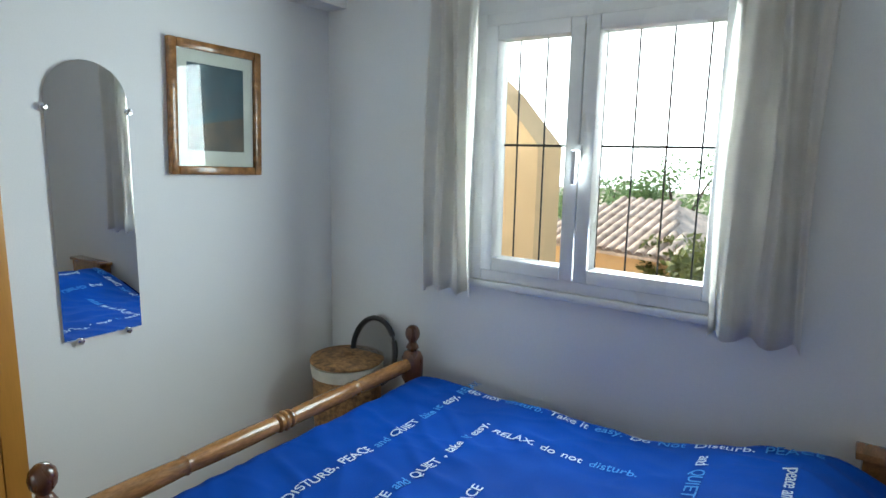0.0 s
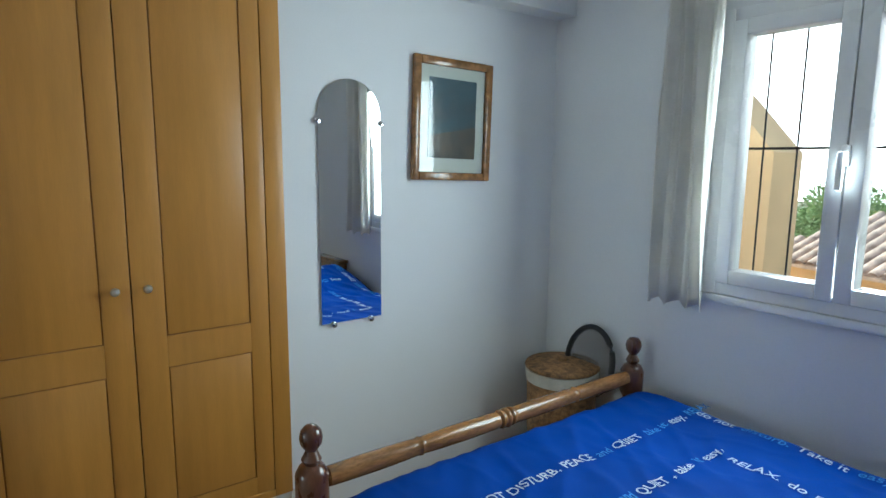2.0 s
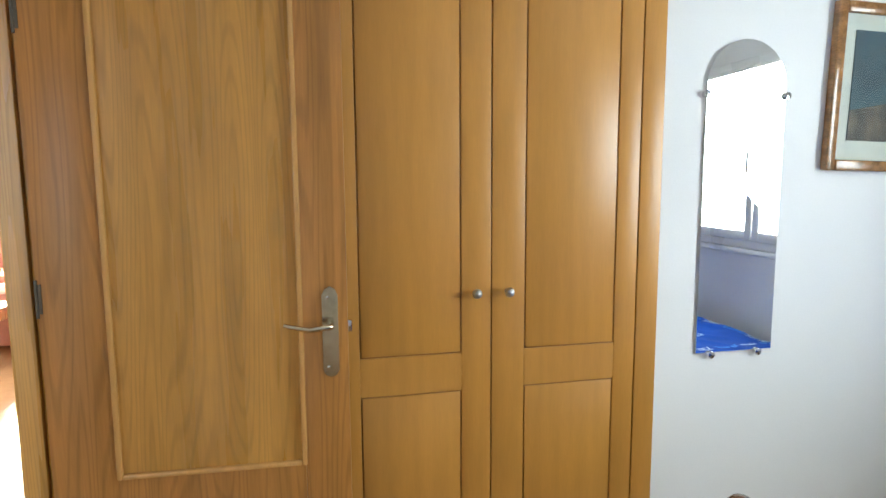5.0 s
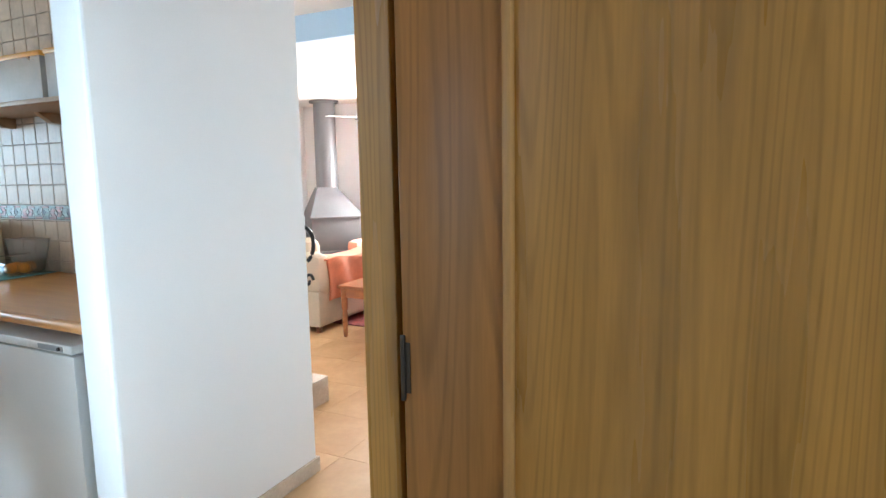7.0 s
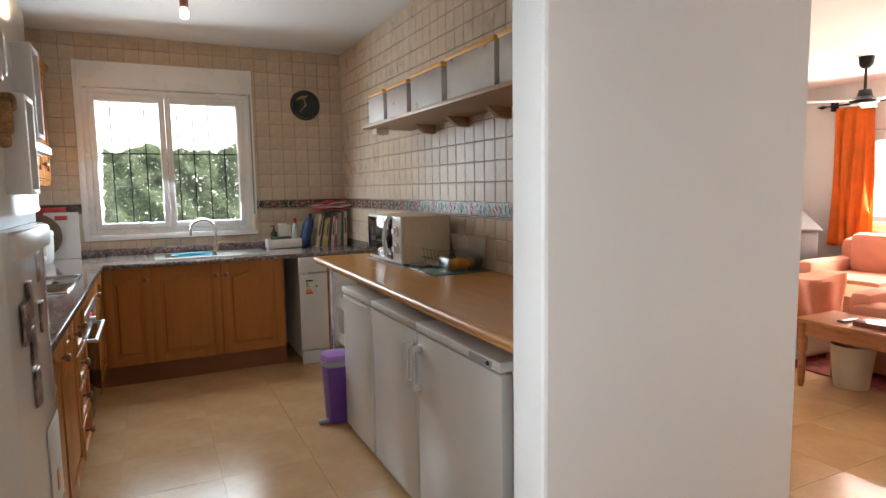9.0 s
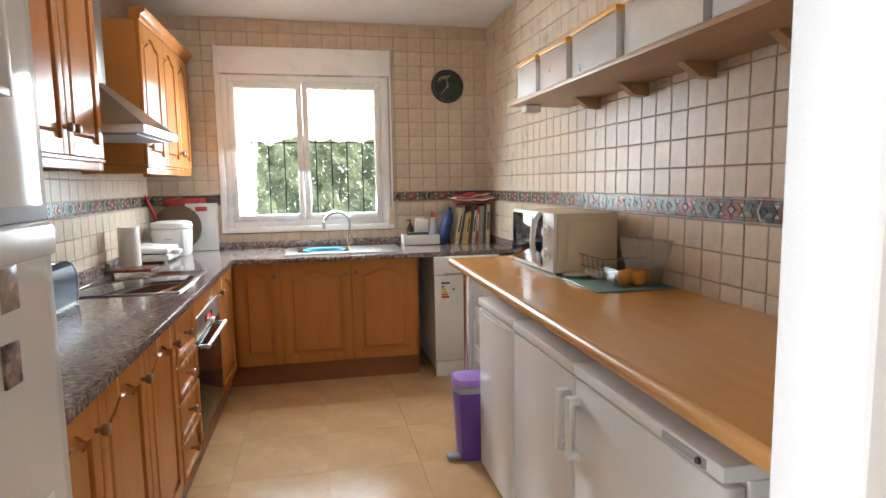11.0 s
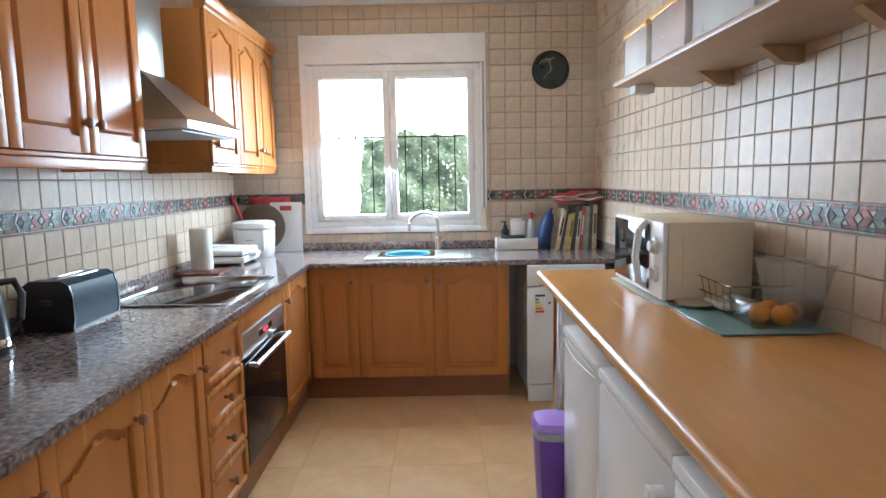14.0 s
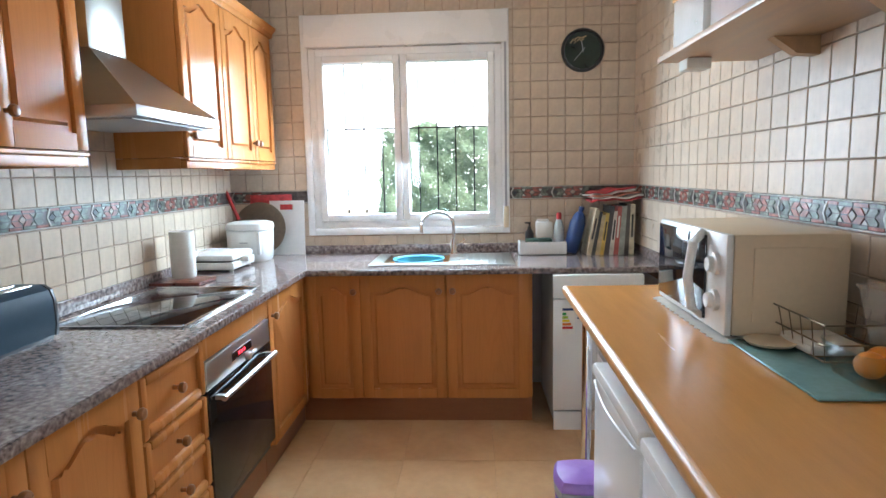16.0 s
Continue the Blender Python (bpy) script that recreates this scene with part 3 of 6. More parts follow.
part("lower_rail", boxes((RX - 0.016, FAR, 0.24, RX + 0.016, NEAR, 0.40), bevel=0.004), BEDW, bed)
for y in (NEAR - 0.02, FAR + 0.02):
    part("side_rail", boxes((-1.25, y - 0.015, 0.24, RX - 0.03, y + 0.015, 0.38), bevel=0.004), BEDW, bed)
part("headboard", boxes((-1.30, FAR, 0.2, -1.26, NEAR, 0.61), bevel=0.01), BEDW, bed)
part("mattress", boxes((-1.25, FAR + 0.035, 0.30, 0.70, NEAR - 0.035, 0.575), bevel=0.03), SHEET, bed, "mattress with cream sheet")


def quilt_height(x, y):
    p = max(0.0, min(1.0, (-0.25 - x) / 0.6))
    q = max(0.0, min(1.0, (-0.80 - x) / 0.4))
    z = 0.612 + 0.12 * p * p * (3 - 2 * p) * (1 - q * q * (3 - 2 * q))
    z += 0.010 * noise.noise(Vector((x * 3.1, y * 3.1, 0.3))) + 0.005 * noise.noise(Vector((x * 11, y * 9, 1.7)))
    ridge = noise.noise(Vector((x * 4 + y * 7, y * 2 - x * 2.5, 5.0)))
    z += 0.026 * max(0.0, 0.35 - abs(ridge))
    z += 0.022 * max(0.0, 0.10 - abs(noise.noise(Vector((x * 2.2 - y * 4.4, y * 3.4 + x, 9.0)))))
    return z


def quilt_point(u, v):
    x = 0.735 - u * 1.95
    y0, y1 = NEAR + 0.03, FAR - 0.03
    y = y0 + v * (y1 - y0)
    z = quilt_height(x, y)
    e = min(v, 1 - v) * (y0 - y1)
    if e < 0.07:
        z -= (0.07 - e) ** 2 * 9
    if u < 0.035:
        z -= (0.035 - u) ** 2 * 25
    return (x, y, z)


quilt = solid("quilt", grid_sheet(170, 130, quilt_point), QUILT, "blue cotton quilt with printed white and light blue words", "quilt")

def hang(v0, sgn):
    return lambda u, w: (0.735 - u * 1.95, v0 + sgn * (0.010 + 0.012 * math.sin(u * 40) * w), quilt_point(u, 0.0 if sgn > 0 else 1.0)[2] - w * 0.30)


part("side_drop", grid_sheet(90, 8, hang(NEAR + 0.03, 1)), QUILT, quilt)
part("side_drop", grid_sheet(90, 8, hang(FAR - 0.03, -1)), QUILT, quilt)


def words_on_quilt(x, y, turn, rows, size):
    """Printed words that follow the quilt; each (text, material) goes on after the one before."""
    m = pose(x, y, 0, 0, 0, turn)
    s = 0.0
    for text, mat in rows:
        me = lettering(text, size, mat)
        w = max((v.co.x for v in me.vertices), default=0)
        for v in me.vertices:
            p = m @ Vector((v.co.x + s, v.co.y, 0))
            v.co = (p.x, p.y, quilt_height(p.x, p.y) + 0.0055 + v.co.z)
        s += w + size * 0.45
        ob = new("lettering", me)
        ob.parent = quilt


words_on_quilt(0.418, -1.10, -90, (("DO NOT DISTURB,", LETW), ("PEACE", LETW), ("and", LETB), ("QUIET", LETW), ("take it", LETB), ("easy,", LETW), ("RELAX", LETB)), 0.050)
words_on_quilt(0.42, -2.27, 180, (("do not", LETW), ("disturb.", LETB), ("Take it", LETW), ("easy.", LETB), ("Do", LETW), ("Not", LETB), ("Disturb.", LETW), ("PEACE", LETB)), 0.055)
words_on_quilt(0.195, -1.37, -90, (("PEACE", LETW), ("and", LETB), ("QUIET ,", LETW), ("take", LETW), ("it", LETB), ("easy,", LETW)), 0.050)
words_on_quilt(0.16, -2.02, 180, (("RELAX,", LETW), ("do", LETW), ("not", LETW), ("disturb.", LETB)), 0.052)
words_on_quilt(0.0, -1.30, -90, (("and QUIET,", LETB), ("PEACE", LETW)), 0.050)
words_on_quilt(-0.50, -2.20, 90, (("and", LETW), ("QUIET", LETB), ("take it easy", LETW)), 0.055)
words_on_quilt(-0.74, -2.16, 90, (("peace and", LETW), ("quiet", LETB)), 0.055)

ns = thing("bedside_table", "brown wooden bedside table by the wall", "bedside table", pose(-1.14, -2.40, 0))
part("top", boxes((-0.24, -0.065, 0.715, 0.24, 0.025, 0.74), bevel=0.004), BEDW, ns)
part("body", boxes((-0.22, -0.06, 0.0, 0.22, 0.015, 0.715)), BEDW, ns)

# laundry basket in the corner, and the round net behind it
bk = thing("laundry_basket", "woven rattan laundry basket with cloth lining and lid", "basket", pose(1.115, -2.285, 0.02))
part("body", lathe([(0.13, 0.0), (0.14, 0.02), (0.162, 0.30), (0.167, 0.55), (0.155, 0.55), (0.12, 0.03), (0, 0.03)], 28), RATTAN, bk)
part("lining", lathe([(0.170, 0.525), (0.173, 0.55), (0.175, 0.580), (0.160, 0.584), (0.150, 0.56)], 36), LINEN, bk)
lid = lathe([(0.172, 0.585), (0.178, 0.592), (0.174, 0.602), (0.10, 0.612), (0.025, 0.618), (0.022, 0.632), (0, 0.634)], 36)
part("lid", lid, RATTAN, bk, "round woven lid")
part("toggle", boxes((-0.15, 0.09, 0.50, -0.11, 0.13, 0.54), bevel=0.012), BEDD, bk)
net = thing("folding_net", "round net in a black frame leaning in the corner", "net", pose(1.035, -2.385, 0.615, 8, 0, 8))
ring = [(0.122 * math.cos(a), 0, 0.02 + 0.165 * math.sin(a)) for a in [math.pi * (k / 30 * 2) for k in range(31)]]
part("rim", tube(ring, 0.014, 8), BLACKP, net)
part("mesh", prism([(x, z) for x, _, z in ring[:-1]], -0.001, 0.001), MESHB, net, smooth=False)
part("handle", boxes((-0.012, -0.008, -0.60, 0.012, 0.008, -0.145), bevel=0.004), BLACKP, net)

HINGE = material("dark_hinge_steel", (0.10, 0.08, 0.06), 0.4, metal=0.8, var=0.1)
# door leaf, open against the wardrobe
ang = math.degrees(math.atan2(1.292 - 1.262, 0.655 + 0.077))
door = thing("door_1", "oak veneer bedroom door standing open, with brass lever handle", "door", pose(1.296, 0.632, 0, 0, 0, -90 - ang))
door["kind"] = "structure"
DW = 0.715
leaf = bmesh.new()
for a in ((0, 0.008, 0.150, 2.04), (0.600, 0.008, DW, 2.04)):
    box(leaf, a[0], 0, a[1], a[2], 0.035, a[3], 0.003)
for z0, z1 in ((0.008, 0.16), (0.64, 0.75), (1.93, 2.04)):
    box(leaf, 0.150, 0, z0, 0.600, 0.035, z1, 0.0)
part("leaf", leaf, DOORW, door)
for z0, z1 in ((0.16, 0.64), (0.75, 1.93)):
    part("panel", boxes((0.150, 0.009, z0, 0.600, 0.028, z1)), DOORF, door, smooth=False)
    part("moulding", frame_ring(bmesh.new(), 0.146, z0 - 0.004, 0.604, z1 + 0.004, 0.013, -0.005, 0.010, 0.004), DOORM, door)
hx = 0.671
plate = part("handle_plate", prism([(hx - 0.02, 0.995), (hx - 0.013, 0.983), (hx, 0.978), (hx + 0.013, 0.983), (hx + 0.02, 0.995), (hx + 0.02, 1.190), (hx + 0.013, 1.205), (hx, 1.213), (hx - 0.013, 1.205), (hx - 0.02, 1.190)], -0.005, 0.0), BRASS, door, "aged brass back plate")
lev = tube([(hx, -0.004, 1.118), (hx, -0.045, 1.118), (hx - 0.012, -0.052, 1.118), (hx - 0.05, -0.052, 1.114), (hx - 0.085, -0.052, 1.122), (hx - 0.110, -0.050, 1.128)], lambda u: 0.009 - 0.004 * u, 10)
part("lever", lev, BRASS, plate)
for z in (1.005, 1.185):
    part("screw", lathe([(0.004, 0), (0.004, -0.002), (0, -0.003)], 8, (hx - 0.006, -0.005, z), 'y'), CHROME, plate)
part("latch", boxes((DW - 0.002, 0.010, 1.09, DW + 0.010, 0.024, 1.12), bevel=0.002), CHROME, door)
for z in (0.25, 1.205, 1.85):
    hb = lathe([(0.0035, z - 0.045), (0.0035, z + 0.045)], 10, (0.002, -0.003, 0))
    box(hb, 0.004, -0.0018, z - 0.035, 0.012, 0.0, z + 0.035)
    part("hinge", hb, HINGE, door)
# door lining and architrave
structure("trim_door_frame", boxes((1.305, 0.645, 0, 1.372, 0.699, 2.12), (0.52, 0.645, 0, 0.575, 0.699, 2.12), (0.575, 0.645, 2.05, 1.305, 0.699, 2.12),
                                    (1.318, 0.62, 0, 1.372, 0.645, 2.10), (0.52, 0.62, 0, 0.562, 0.645, 2.10), bevel=0.002), DOORF, "oak veneer door lining")
structure("trim_door_casing", boxes((1.33, 0.600, 0, 1.40, 0.630, 2.17), (0.46, 0.608, 0, 0.54, 0.630, 2.17), (0.54, 0.608, 2.09, 1.33, 0.630, 2.17), (1.34, 0.70, 0, 1.41, 0.712, 2.17), (0.46, 0.70, 0, 0.54, 0.712, 2.17), (0.54, 0.70, 2.09, 1.34, 0.712, 2.17), bevel=0.003), DOORW, "oak veneer door casing")

# ---- kitchen ----
PLINTH = material("red_brown_plinth", (0.27, 0.10, 0.035), 0.35, var=0.06, scale=3, stretch=(1, 1, 6), fine=40)
TOASTER = material("blue_grey_metal_skin", (0.026, 0.050, 0.072), 0.40, spec=0.16, var=0.05, scale=4, rough_var=0.03)
BOWLG = clear_glass("bowl_glass", (0.93, 0.95, 0.94), gloss=0.14)


def arch_z(u, rise):
    """Rise of the cathedral arch across a door panel, u from 0 to 1."""
    a = min(u, 1 - u) * 2
    if a < 0.16:
        return 0.0
    s = (a - 0.16) / 0.84
    return rise * (s * s * (3 - 2 * s)) if s < 1 else rise


def cabinet_door(name, w, h, parent, x, z, y=0.0, knob=None, arched=True, stile=0.055):
    """A frame-and-panel door in local x and z, its face towards -y; the top rail is cut in an arch."""
    bm = bmesh.new()
    st = min(stile, w * 0.2)
    box(bm, x, y - 0.020, z, x + st, y, z + h, 0.003)
    box(bm, x + w - st, y - 0.020, z, x + w, y, z + h, 0.003)
    box(bm, x + st, y - 0.020, z, x + w - st, y, z + st, 0.0)
    n, inner = 24, w - 2 * st
    rise = min(0.045, inner * 0.22) if arched else 0.0
    low = z + h - st - (rise if arched else 0)
    pts = [(x + st + inner * k / n, low + arch_z(k / n, rise)) for k in range(n + 1)]
    prism(pts + [(x + w - st, z + h), (x + st, z + h)], y - 0.020, y, bm)
    d = part(name, bm, KCAB, parent)
    pm = bmesh.new()
    g = 0.022
    pp = [(x + st, z + st - 0.004), (x + w - st, z + st - 0.004)] + [(a, b + 0.002) for a, b in reversed(pts)]
    prism(pp, y - 0.006, y - 0.002, pm)
    cx = x + w / 2
    inn = [(cx + (a - cx) * (1 - 2 * g / inner), b) for a, b in reversed(pts)]
    pi = [(x + st + g, z + st + g), (x + w - st - g, z + st + g)] + [(a, b - g) for a, b in inn]
    bmesh.ops.bevel(prism(pi, y - 0.017, y - 0.006, pm), geom=[e for e in pm.edges if all(abs(v.co.y - (y - 0.017)) < 1e-5 for v in e.verts)], offset=0.010, segments=1, affect='EDGES')
    part("panel", pm, KCABP, d)
    if knob:
        part("knob", lathe([(0.008, 0), (0.007, -0.012), (0.016, -0.018), (0.018, -0.026), (0.015, -0.033), (0.007, -0.036), (0, -0.036)], 16, (knob[0], y - 0.020, knob[1]), 'y'), KKNOB, d, "turned wooden knob")
    return d


def drawer_front(w, h, parent, x, z, y=0.0):
    bm = frame_ring(bmesh.new(), x, z, x + w, z + h, 0.034, y - 0.026, y, 0.011)
    d = part("drawer", bm, KCAB, parent)
    part("panel", boxes((x + 0.03, y - 0.010, z + 0.03, x + w - 0.03, y - 0.003, z + h - 0.03)), KCABP, d, smooth=False)
    part("knob", lathe([(0.008, 0), (0.007, -0.018), (0.016, -0.024), (0.018, -0.032), (0.015, -0.039), (0, -0.042)], 16, (x + w / 2, y - 0.012, z + h / 2), 'y'), KKNOB, d, "turned wooden knob")


def base_cabinet(label, x0, x1, m, doors=(), drawers=0, group="base cabinets", depth=0.58):
    """A floor unit between local x0 and x1: body, plinth, doors or drawers."""
    c = thing("base_cabinet", label, "cabinet", m, group)
    part("body", boxes((x0, 0.002, 0.15, x1, depth, 0.868)), KCAB, c, smooth=False)
    part("plinth", boxes((x0 - (0.03 if m is BACK and x0 < 0.7 else 0.0), 0.03, 0.0, x1 + (0.03 if m is LEFT and x1 > 5.6 else 0.0), 0.045, 0.15)), PLINTH, c, smooth=False)
    for a, b, kn in doors:
        cabinet_door("door", b - a - 0.004, 0.715, c, a + 0.002, 0.153, knob=(kn, 0.775))
    if drawers:
        zs = [0.135 + 0.02, 0.335, 0.508, 0.668, 0.866]
        for k in range(4):
            drawer_front(x1 - x0 - 0.004, zs[k + 1] - zs[k] - 0.006, c, x0 + 0.002, zs[k])
    return c


LEFT = pose(0.60, 0, 0, 0, 0, 90)     # faces +x, local x runs along y
BACK = pose(0, 5.655, 0)              # faces -y
base_cabinet("honey oak base cabinet with one arched door under the granite", 2.80, 3.12, LEFT, ((2.80, 3.12, 3.09),), depth=0.63)
base_cabinet("honey oak base cabinet with two arched doors under the granite", 3.12, 3.97, LEFT, ((3.12, 3.545, 3.50), (3.545, 3.97, 3.935)), depth=0.63)
base_cabinet("honey oak base cabinet with four drawers", 3.97, 4.37, LEFT, drawers=4, depth=0.63)
base_cabinet("honey oak corner base cabinet with one arched door", 5.03, 5.652, LEFT, ((5.035, 5.625, 5.075),), depth=0.63)
base_cabinet("honey oak base cabinet with one narrow arched door", 0.602, 0.93, BACK, ((0.625, 0.93, 0.895),), depth=0.64)
base_cabinet("honey oak sink cabinet with two arched doors", 0.93, 1.89, BACK, ((0.93, 1.408, 1.372), (1.412, 1.87, 1.448)), depth=0.64)

# built-in oven
ov = thing("oven", "built-in electric oven with black glass door and steel panel", "oven", LEFT)
part("body", boxes((4.375, 0.004, 0.15, 5.025, 0.60, 0.868)), BLACKP, ov, smooth=False)
part("top_filler", boxes((4.375, -0.018, 0.780, 5.025, 0.004, 0.866), bevel=0.002), KCAB, ov)
pn = part("control_panel", boxes((4.378, -0.022, 0.668, 5.022, 0.004, 0.774), bevel=0.003), STEEL, ov, "brushed steel control panel")
part("display", boxes((4.60, -0.0245, 0.708, 4.80, -0.0222, 0.740)), BLACKG, pn, smooth=False)
part("digits", boxes((4.66, -0.0262, 0.718, 4.675, -0.0247, 0.731), (4.685, -0.0262, 0.718, 4.70, -0.0247, 0.731), (4.712, -0.0262, 0.718, 4.727, -0.0247, 0.731)), glow("red_display", (1.0, 0.03, 0.05), 2.0), pn, smooth=False)
part("dial", lathe([(0.017, 0), (0.016, -0.018), (0.013, -0.022), (0, -0.022)], 18, (4.74, -0.022, 0.688), 'y'), STEEL, pn)
od = part("oven_door", boxes((4.378, -0.024, 0.20, 5.022, 0.004, 0.662), bevel=0.003), BLACKG, ov, "black glass oven door")
hb = tube([(4.42, -0.062, 0.628), (4.98, -0.062, 0.628)], 0.011, 10)
for xx in (4.44, 4.96):
    box(hb, xx - 0.010, -0.060, 0.620, xx + 0.010, -0.022, 0.636)
part("handle", hb, STEEL, od)
part("plinth", boxes((4.375, 0.03, 0.0, 5.025, 0.045, 0.19)), PLINTH, ov, smooth=False)

# granite worktop, with the sink's opening
wt = bmesh.new()
for r in ((-0.05, 2.78, 0.868, 0.632, 5.60, 0.90), (-0.05, 5.60, 0.868, 1.03, 6.31, 0.90), (1.43, 5.60, 0.868, 2.605, 6.31, 0.90),
          (1.03, 5.60, 0.868, 1.43, 5.79, 0.90), (1.03, 6.13, 0.868, 1.43, 6.31, 0.90)):
    box(wt, *r)
wk = thing("granite_worktop", "speckled brown granite worktop with upstand", "worktop")
part("slab", wt, GRANITE, wk, smooth=False)
part("edge", boxes((0.632, 2.78, 0.869, 0.638, 5.594, 0.8985), (0.632, 5.594, 0.869, 2.605, 5.60, 0.8985), bevel=0.0022), GRANITE, wk)
part("upstand", boxes((0.0, 6.285, 0.9005, 2.585, 6.31, 0.957), (-0.05, 2.78, 0.9005, -0.022, 6.285, 0.957), (2.585, 5.62, 0.9005, 2.605, 6.31, 0.957), bevel=0.002), GRANITE, wk)

# sink, tap
sk = thing("sink", "stainless steel sink with drainer and a turquoise tub inside", "sink", pose(0, 0, 0.90))
sb = bmesh.new()
for r in ((0.965, 5.715, 0.001, 1.04, 6.20, 0.008), (1.42, 5.715, 0.001, 1.80, 6.20, 0.006), (1.04, 5.715, 0.001, 1.42, 5.80, 0.008), (1.04, 6.12, 0.001, 1.42, 6.20, 0.008)):
    box(sb, *r)
part("rim", sb, HOODS, sk, smooth=False)
part("bowl", boxes((1.032, 5.792, -0.16, 1.428, 6.128, -0.155), (1.032, 5.792, -0.155, 1.037, 6.128, 0.0), (1.423, 5.792, -0.155, 1.428, 6.128, 0.0), (1.037, 5.792, -0.155, 1.423, 5.797, 0.0), (1.037, 6.123, -0.155, 1.423, 6.128, 0.0)), HOODS, sk, smooth=False)
for k in range(7):
    part("drainer_rib", boxes((1.48 + k * 0.042, 5.76, 0.006, 1.492 + k * 0.042, 6.15, 0.009), bevel=0.001), HOODS, sk)
tb = lathe([(0.13, -0.14), (0.150, 0.006), (0.158, 0.010), (0.152, 0.012), (0.143, 0.004), (0.12, -0.13), (0, -0.13)], 28, (1.235, 5.96, 0))
solid("washing_up_tub", tb, BLUETUB, "turquoise plastic washing-up tub in the sink", "tub", m=pose(0, 0, 0.90))
tp = thing("kitchen_tap", "chrome swan-neck mixer tap behind the sink", "tap", pose(1.44, 6.20, 0.90))
part("base", lathe([(0.030, 0), (0.030, 0.012), (0.024, 0.02), (0.024, 0.085), (0.019, 0.10), (0, 0.10)], 20), CHROME, tp)
sp = [(0, 0, 0.09), (0, -0.003, 0.15)] + [(-0.10 + 0.10 * math.cos(a), -0.05 + 0.05 * math.cos(a) , 0.19 + 0.085 * math.sin(a)) for a in [math.pi * k / 16 for k in range(17)]] + [(-0.20, -0.10, 0.15)]
part("spout", tube(sp, 0.0115, 12), CHROME, tp)
part("lever", tube([(0.0, 0, 0.06), (0.045, -0.02, 0.075), (0.075, -0.03, 0.10)], 0.007, 8), CHROME, tp)

# hob
hbx = thing("ceramic_hob", "black ceramic hob with steel trim set in granite", "hob", pose(0, 0, 0.90))
part("glass", boxes((0.055, 4.40, 0.0, 0.545, 5.12, 0.006), bevel=0.002), BLACKG, hbx)
part("trim", boxes((0.545, 4.395, 0.0, 0.556, 5.125, 0.008), (0.045, 4.395, 0.0, 0.055, 5.125, 0.008), (0.055, 4.388, 0.0, 0.545, 4.40, 0.008), (0.055, 5.12, 0.0, 0.545, 5.13, 0.008), bevel=0.002), CHROME, hbx)


# upper cabinets
def wall_cabinet(label, x0, x1, m, splits, knobs, ztop=2.285, z0=1.515, depth=0.34):
    c = thing("wall_cabinet", label, "cabinet", m, "wall cabinets")
    part("body", boxes((x0, 0.002, z0, x1, depth, ztop), bevel=0.002), KCAB, c)
    part("pelmet", boxes((x0, -0.012, z0 - 0.050, x1, 0.02, z0 - 0.016), (x0, -0.022, z0 - 0.016, x1, 0.02, z0 - 0.002), (x0, 0.02, z0 - 0.050, x0 + 0.018, depth, z0 - 0.002), (x1 - 0.018, 0.02, z0 - 0.050, x1, depth, z0 - 0.002), bevel=0.003), KCAB, c)
    cr = bmesh.new()
    prof = [(-0.020, ztop + 0.002), (-0.028, ztop + 0.012), (-0.030, ztop + 0.028), (-0.050, ztop + 0.045), (-0.056, ztop + 0.062), (0.03, ztop + 0.062), (0.03, ztop + 0.002)]
    a = [cr.verts.new((x0, y, z)) for y, z in prof]
    b = [cr.verts.new((x1 + 0.03, y, z)) for y, z in prof]
    cr.faces.new(a)
    cr.faces.new(b[::-1])
    for i in range(len(prof)):
        cr.faces.new((a[i], b[i], b[(i + 1) % len(prof)], a[(i + 1) % len(prof)]))
    box(cr, x1, 0.03, ztop + 0.002, x1 + 0.03, depth, ztop + 0.060)
    part("cornice", cr, KCAB, c)
    for (p, q), kn in zip(zip(splits, splits[1:]), knobs):
        cabinet_door("door", q - p - 0.004, ztop - z0 - 0.004, c, p + 0.002, z0 + 0.002, knob=(kn, z0 + 0.10))
    return c


UP = pose(0.28, 0, 0, 0, 0, 90)
wall_cabinet("honey oak wall cabinet with arched doors, closed", 2.80, 4.34, UP, (2.80, 3.19, 3.58, 3.96, 4.34), (3.16, 3.22, 3.925, 3.995), depth=0.32)
wall_cabinet("honey oak wall cabinet with three arched doors, closed", 5.03, 6.22, UP, (5.03, 5.47, 5.87, 6.22), (5.07, 5.84, 5.90), depth=0.32)

# cooker hood
hd = thing("cooker_hood", "pyramid steel cooker hood with chimney above the hob", "cooker hood")
hbm = bmesh.new()
lowv = [(-0.045, 4.36), (0.46, 4.36), (0.46, 5.00), (-0.045, 5.00)]
upv = [(-0.045, 4.56), (0.19, 4.56), (0.19, 4.80), (-0.045, 4.80)]
r0 = [hbm.verts.new((x, y, 1.671)) for x, y in lowv]
r1 = [hbm.verts.new((x, y, 1.90)) for x, y in upv]
for i in range(4):
    hbm.faces.new((r0[i], r0[(i + 1) % 4], r1[(i + 1) % 4], r1[i]))
hbm.faces.new(r0)
hbm.faces.new(r1)
part("canopy", hbm, HOODS, hd, smooth=False)
part("lip", boxes((-0.045, 4.358, 1.632, 0.462, 5.002, 1.670), bevel=0.002), STEEL, hd)
part("chimney", boxes((-0.045, 4.562, 1.902, 0.188, 4.798, 2.635), bevel=0.002), HOODS, hd)
part("filter", boxes((0.0, 4.40, 1.625, 0.42, 4.96, 1.631)), GREYP, hd, smooth=False)

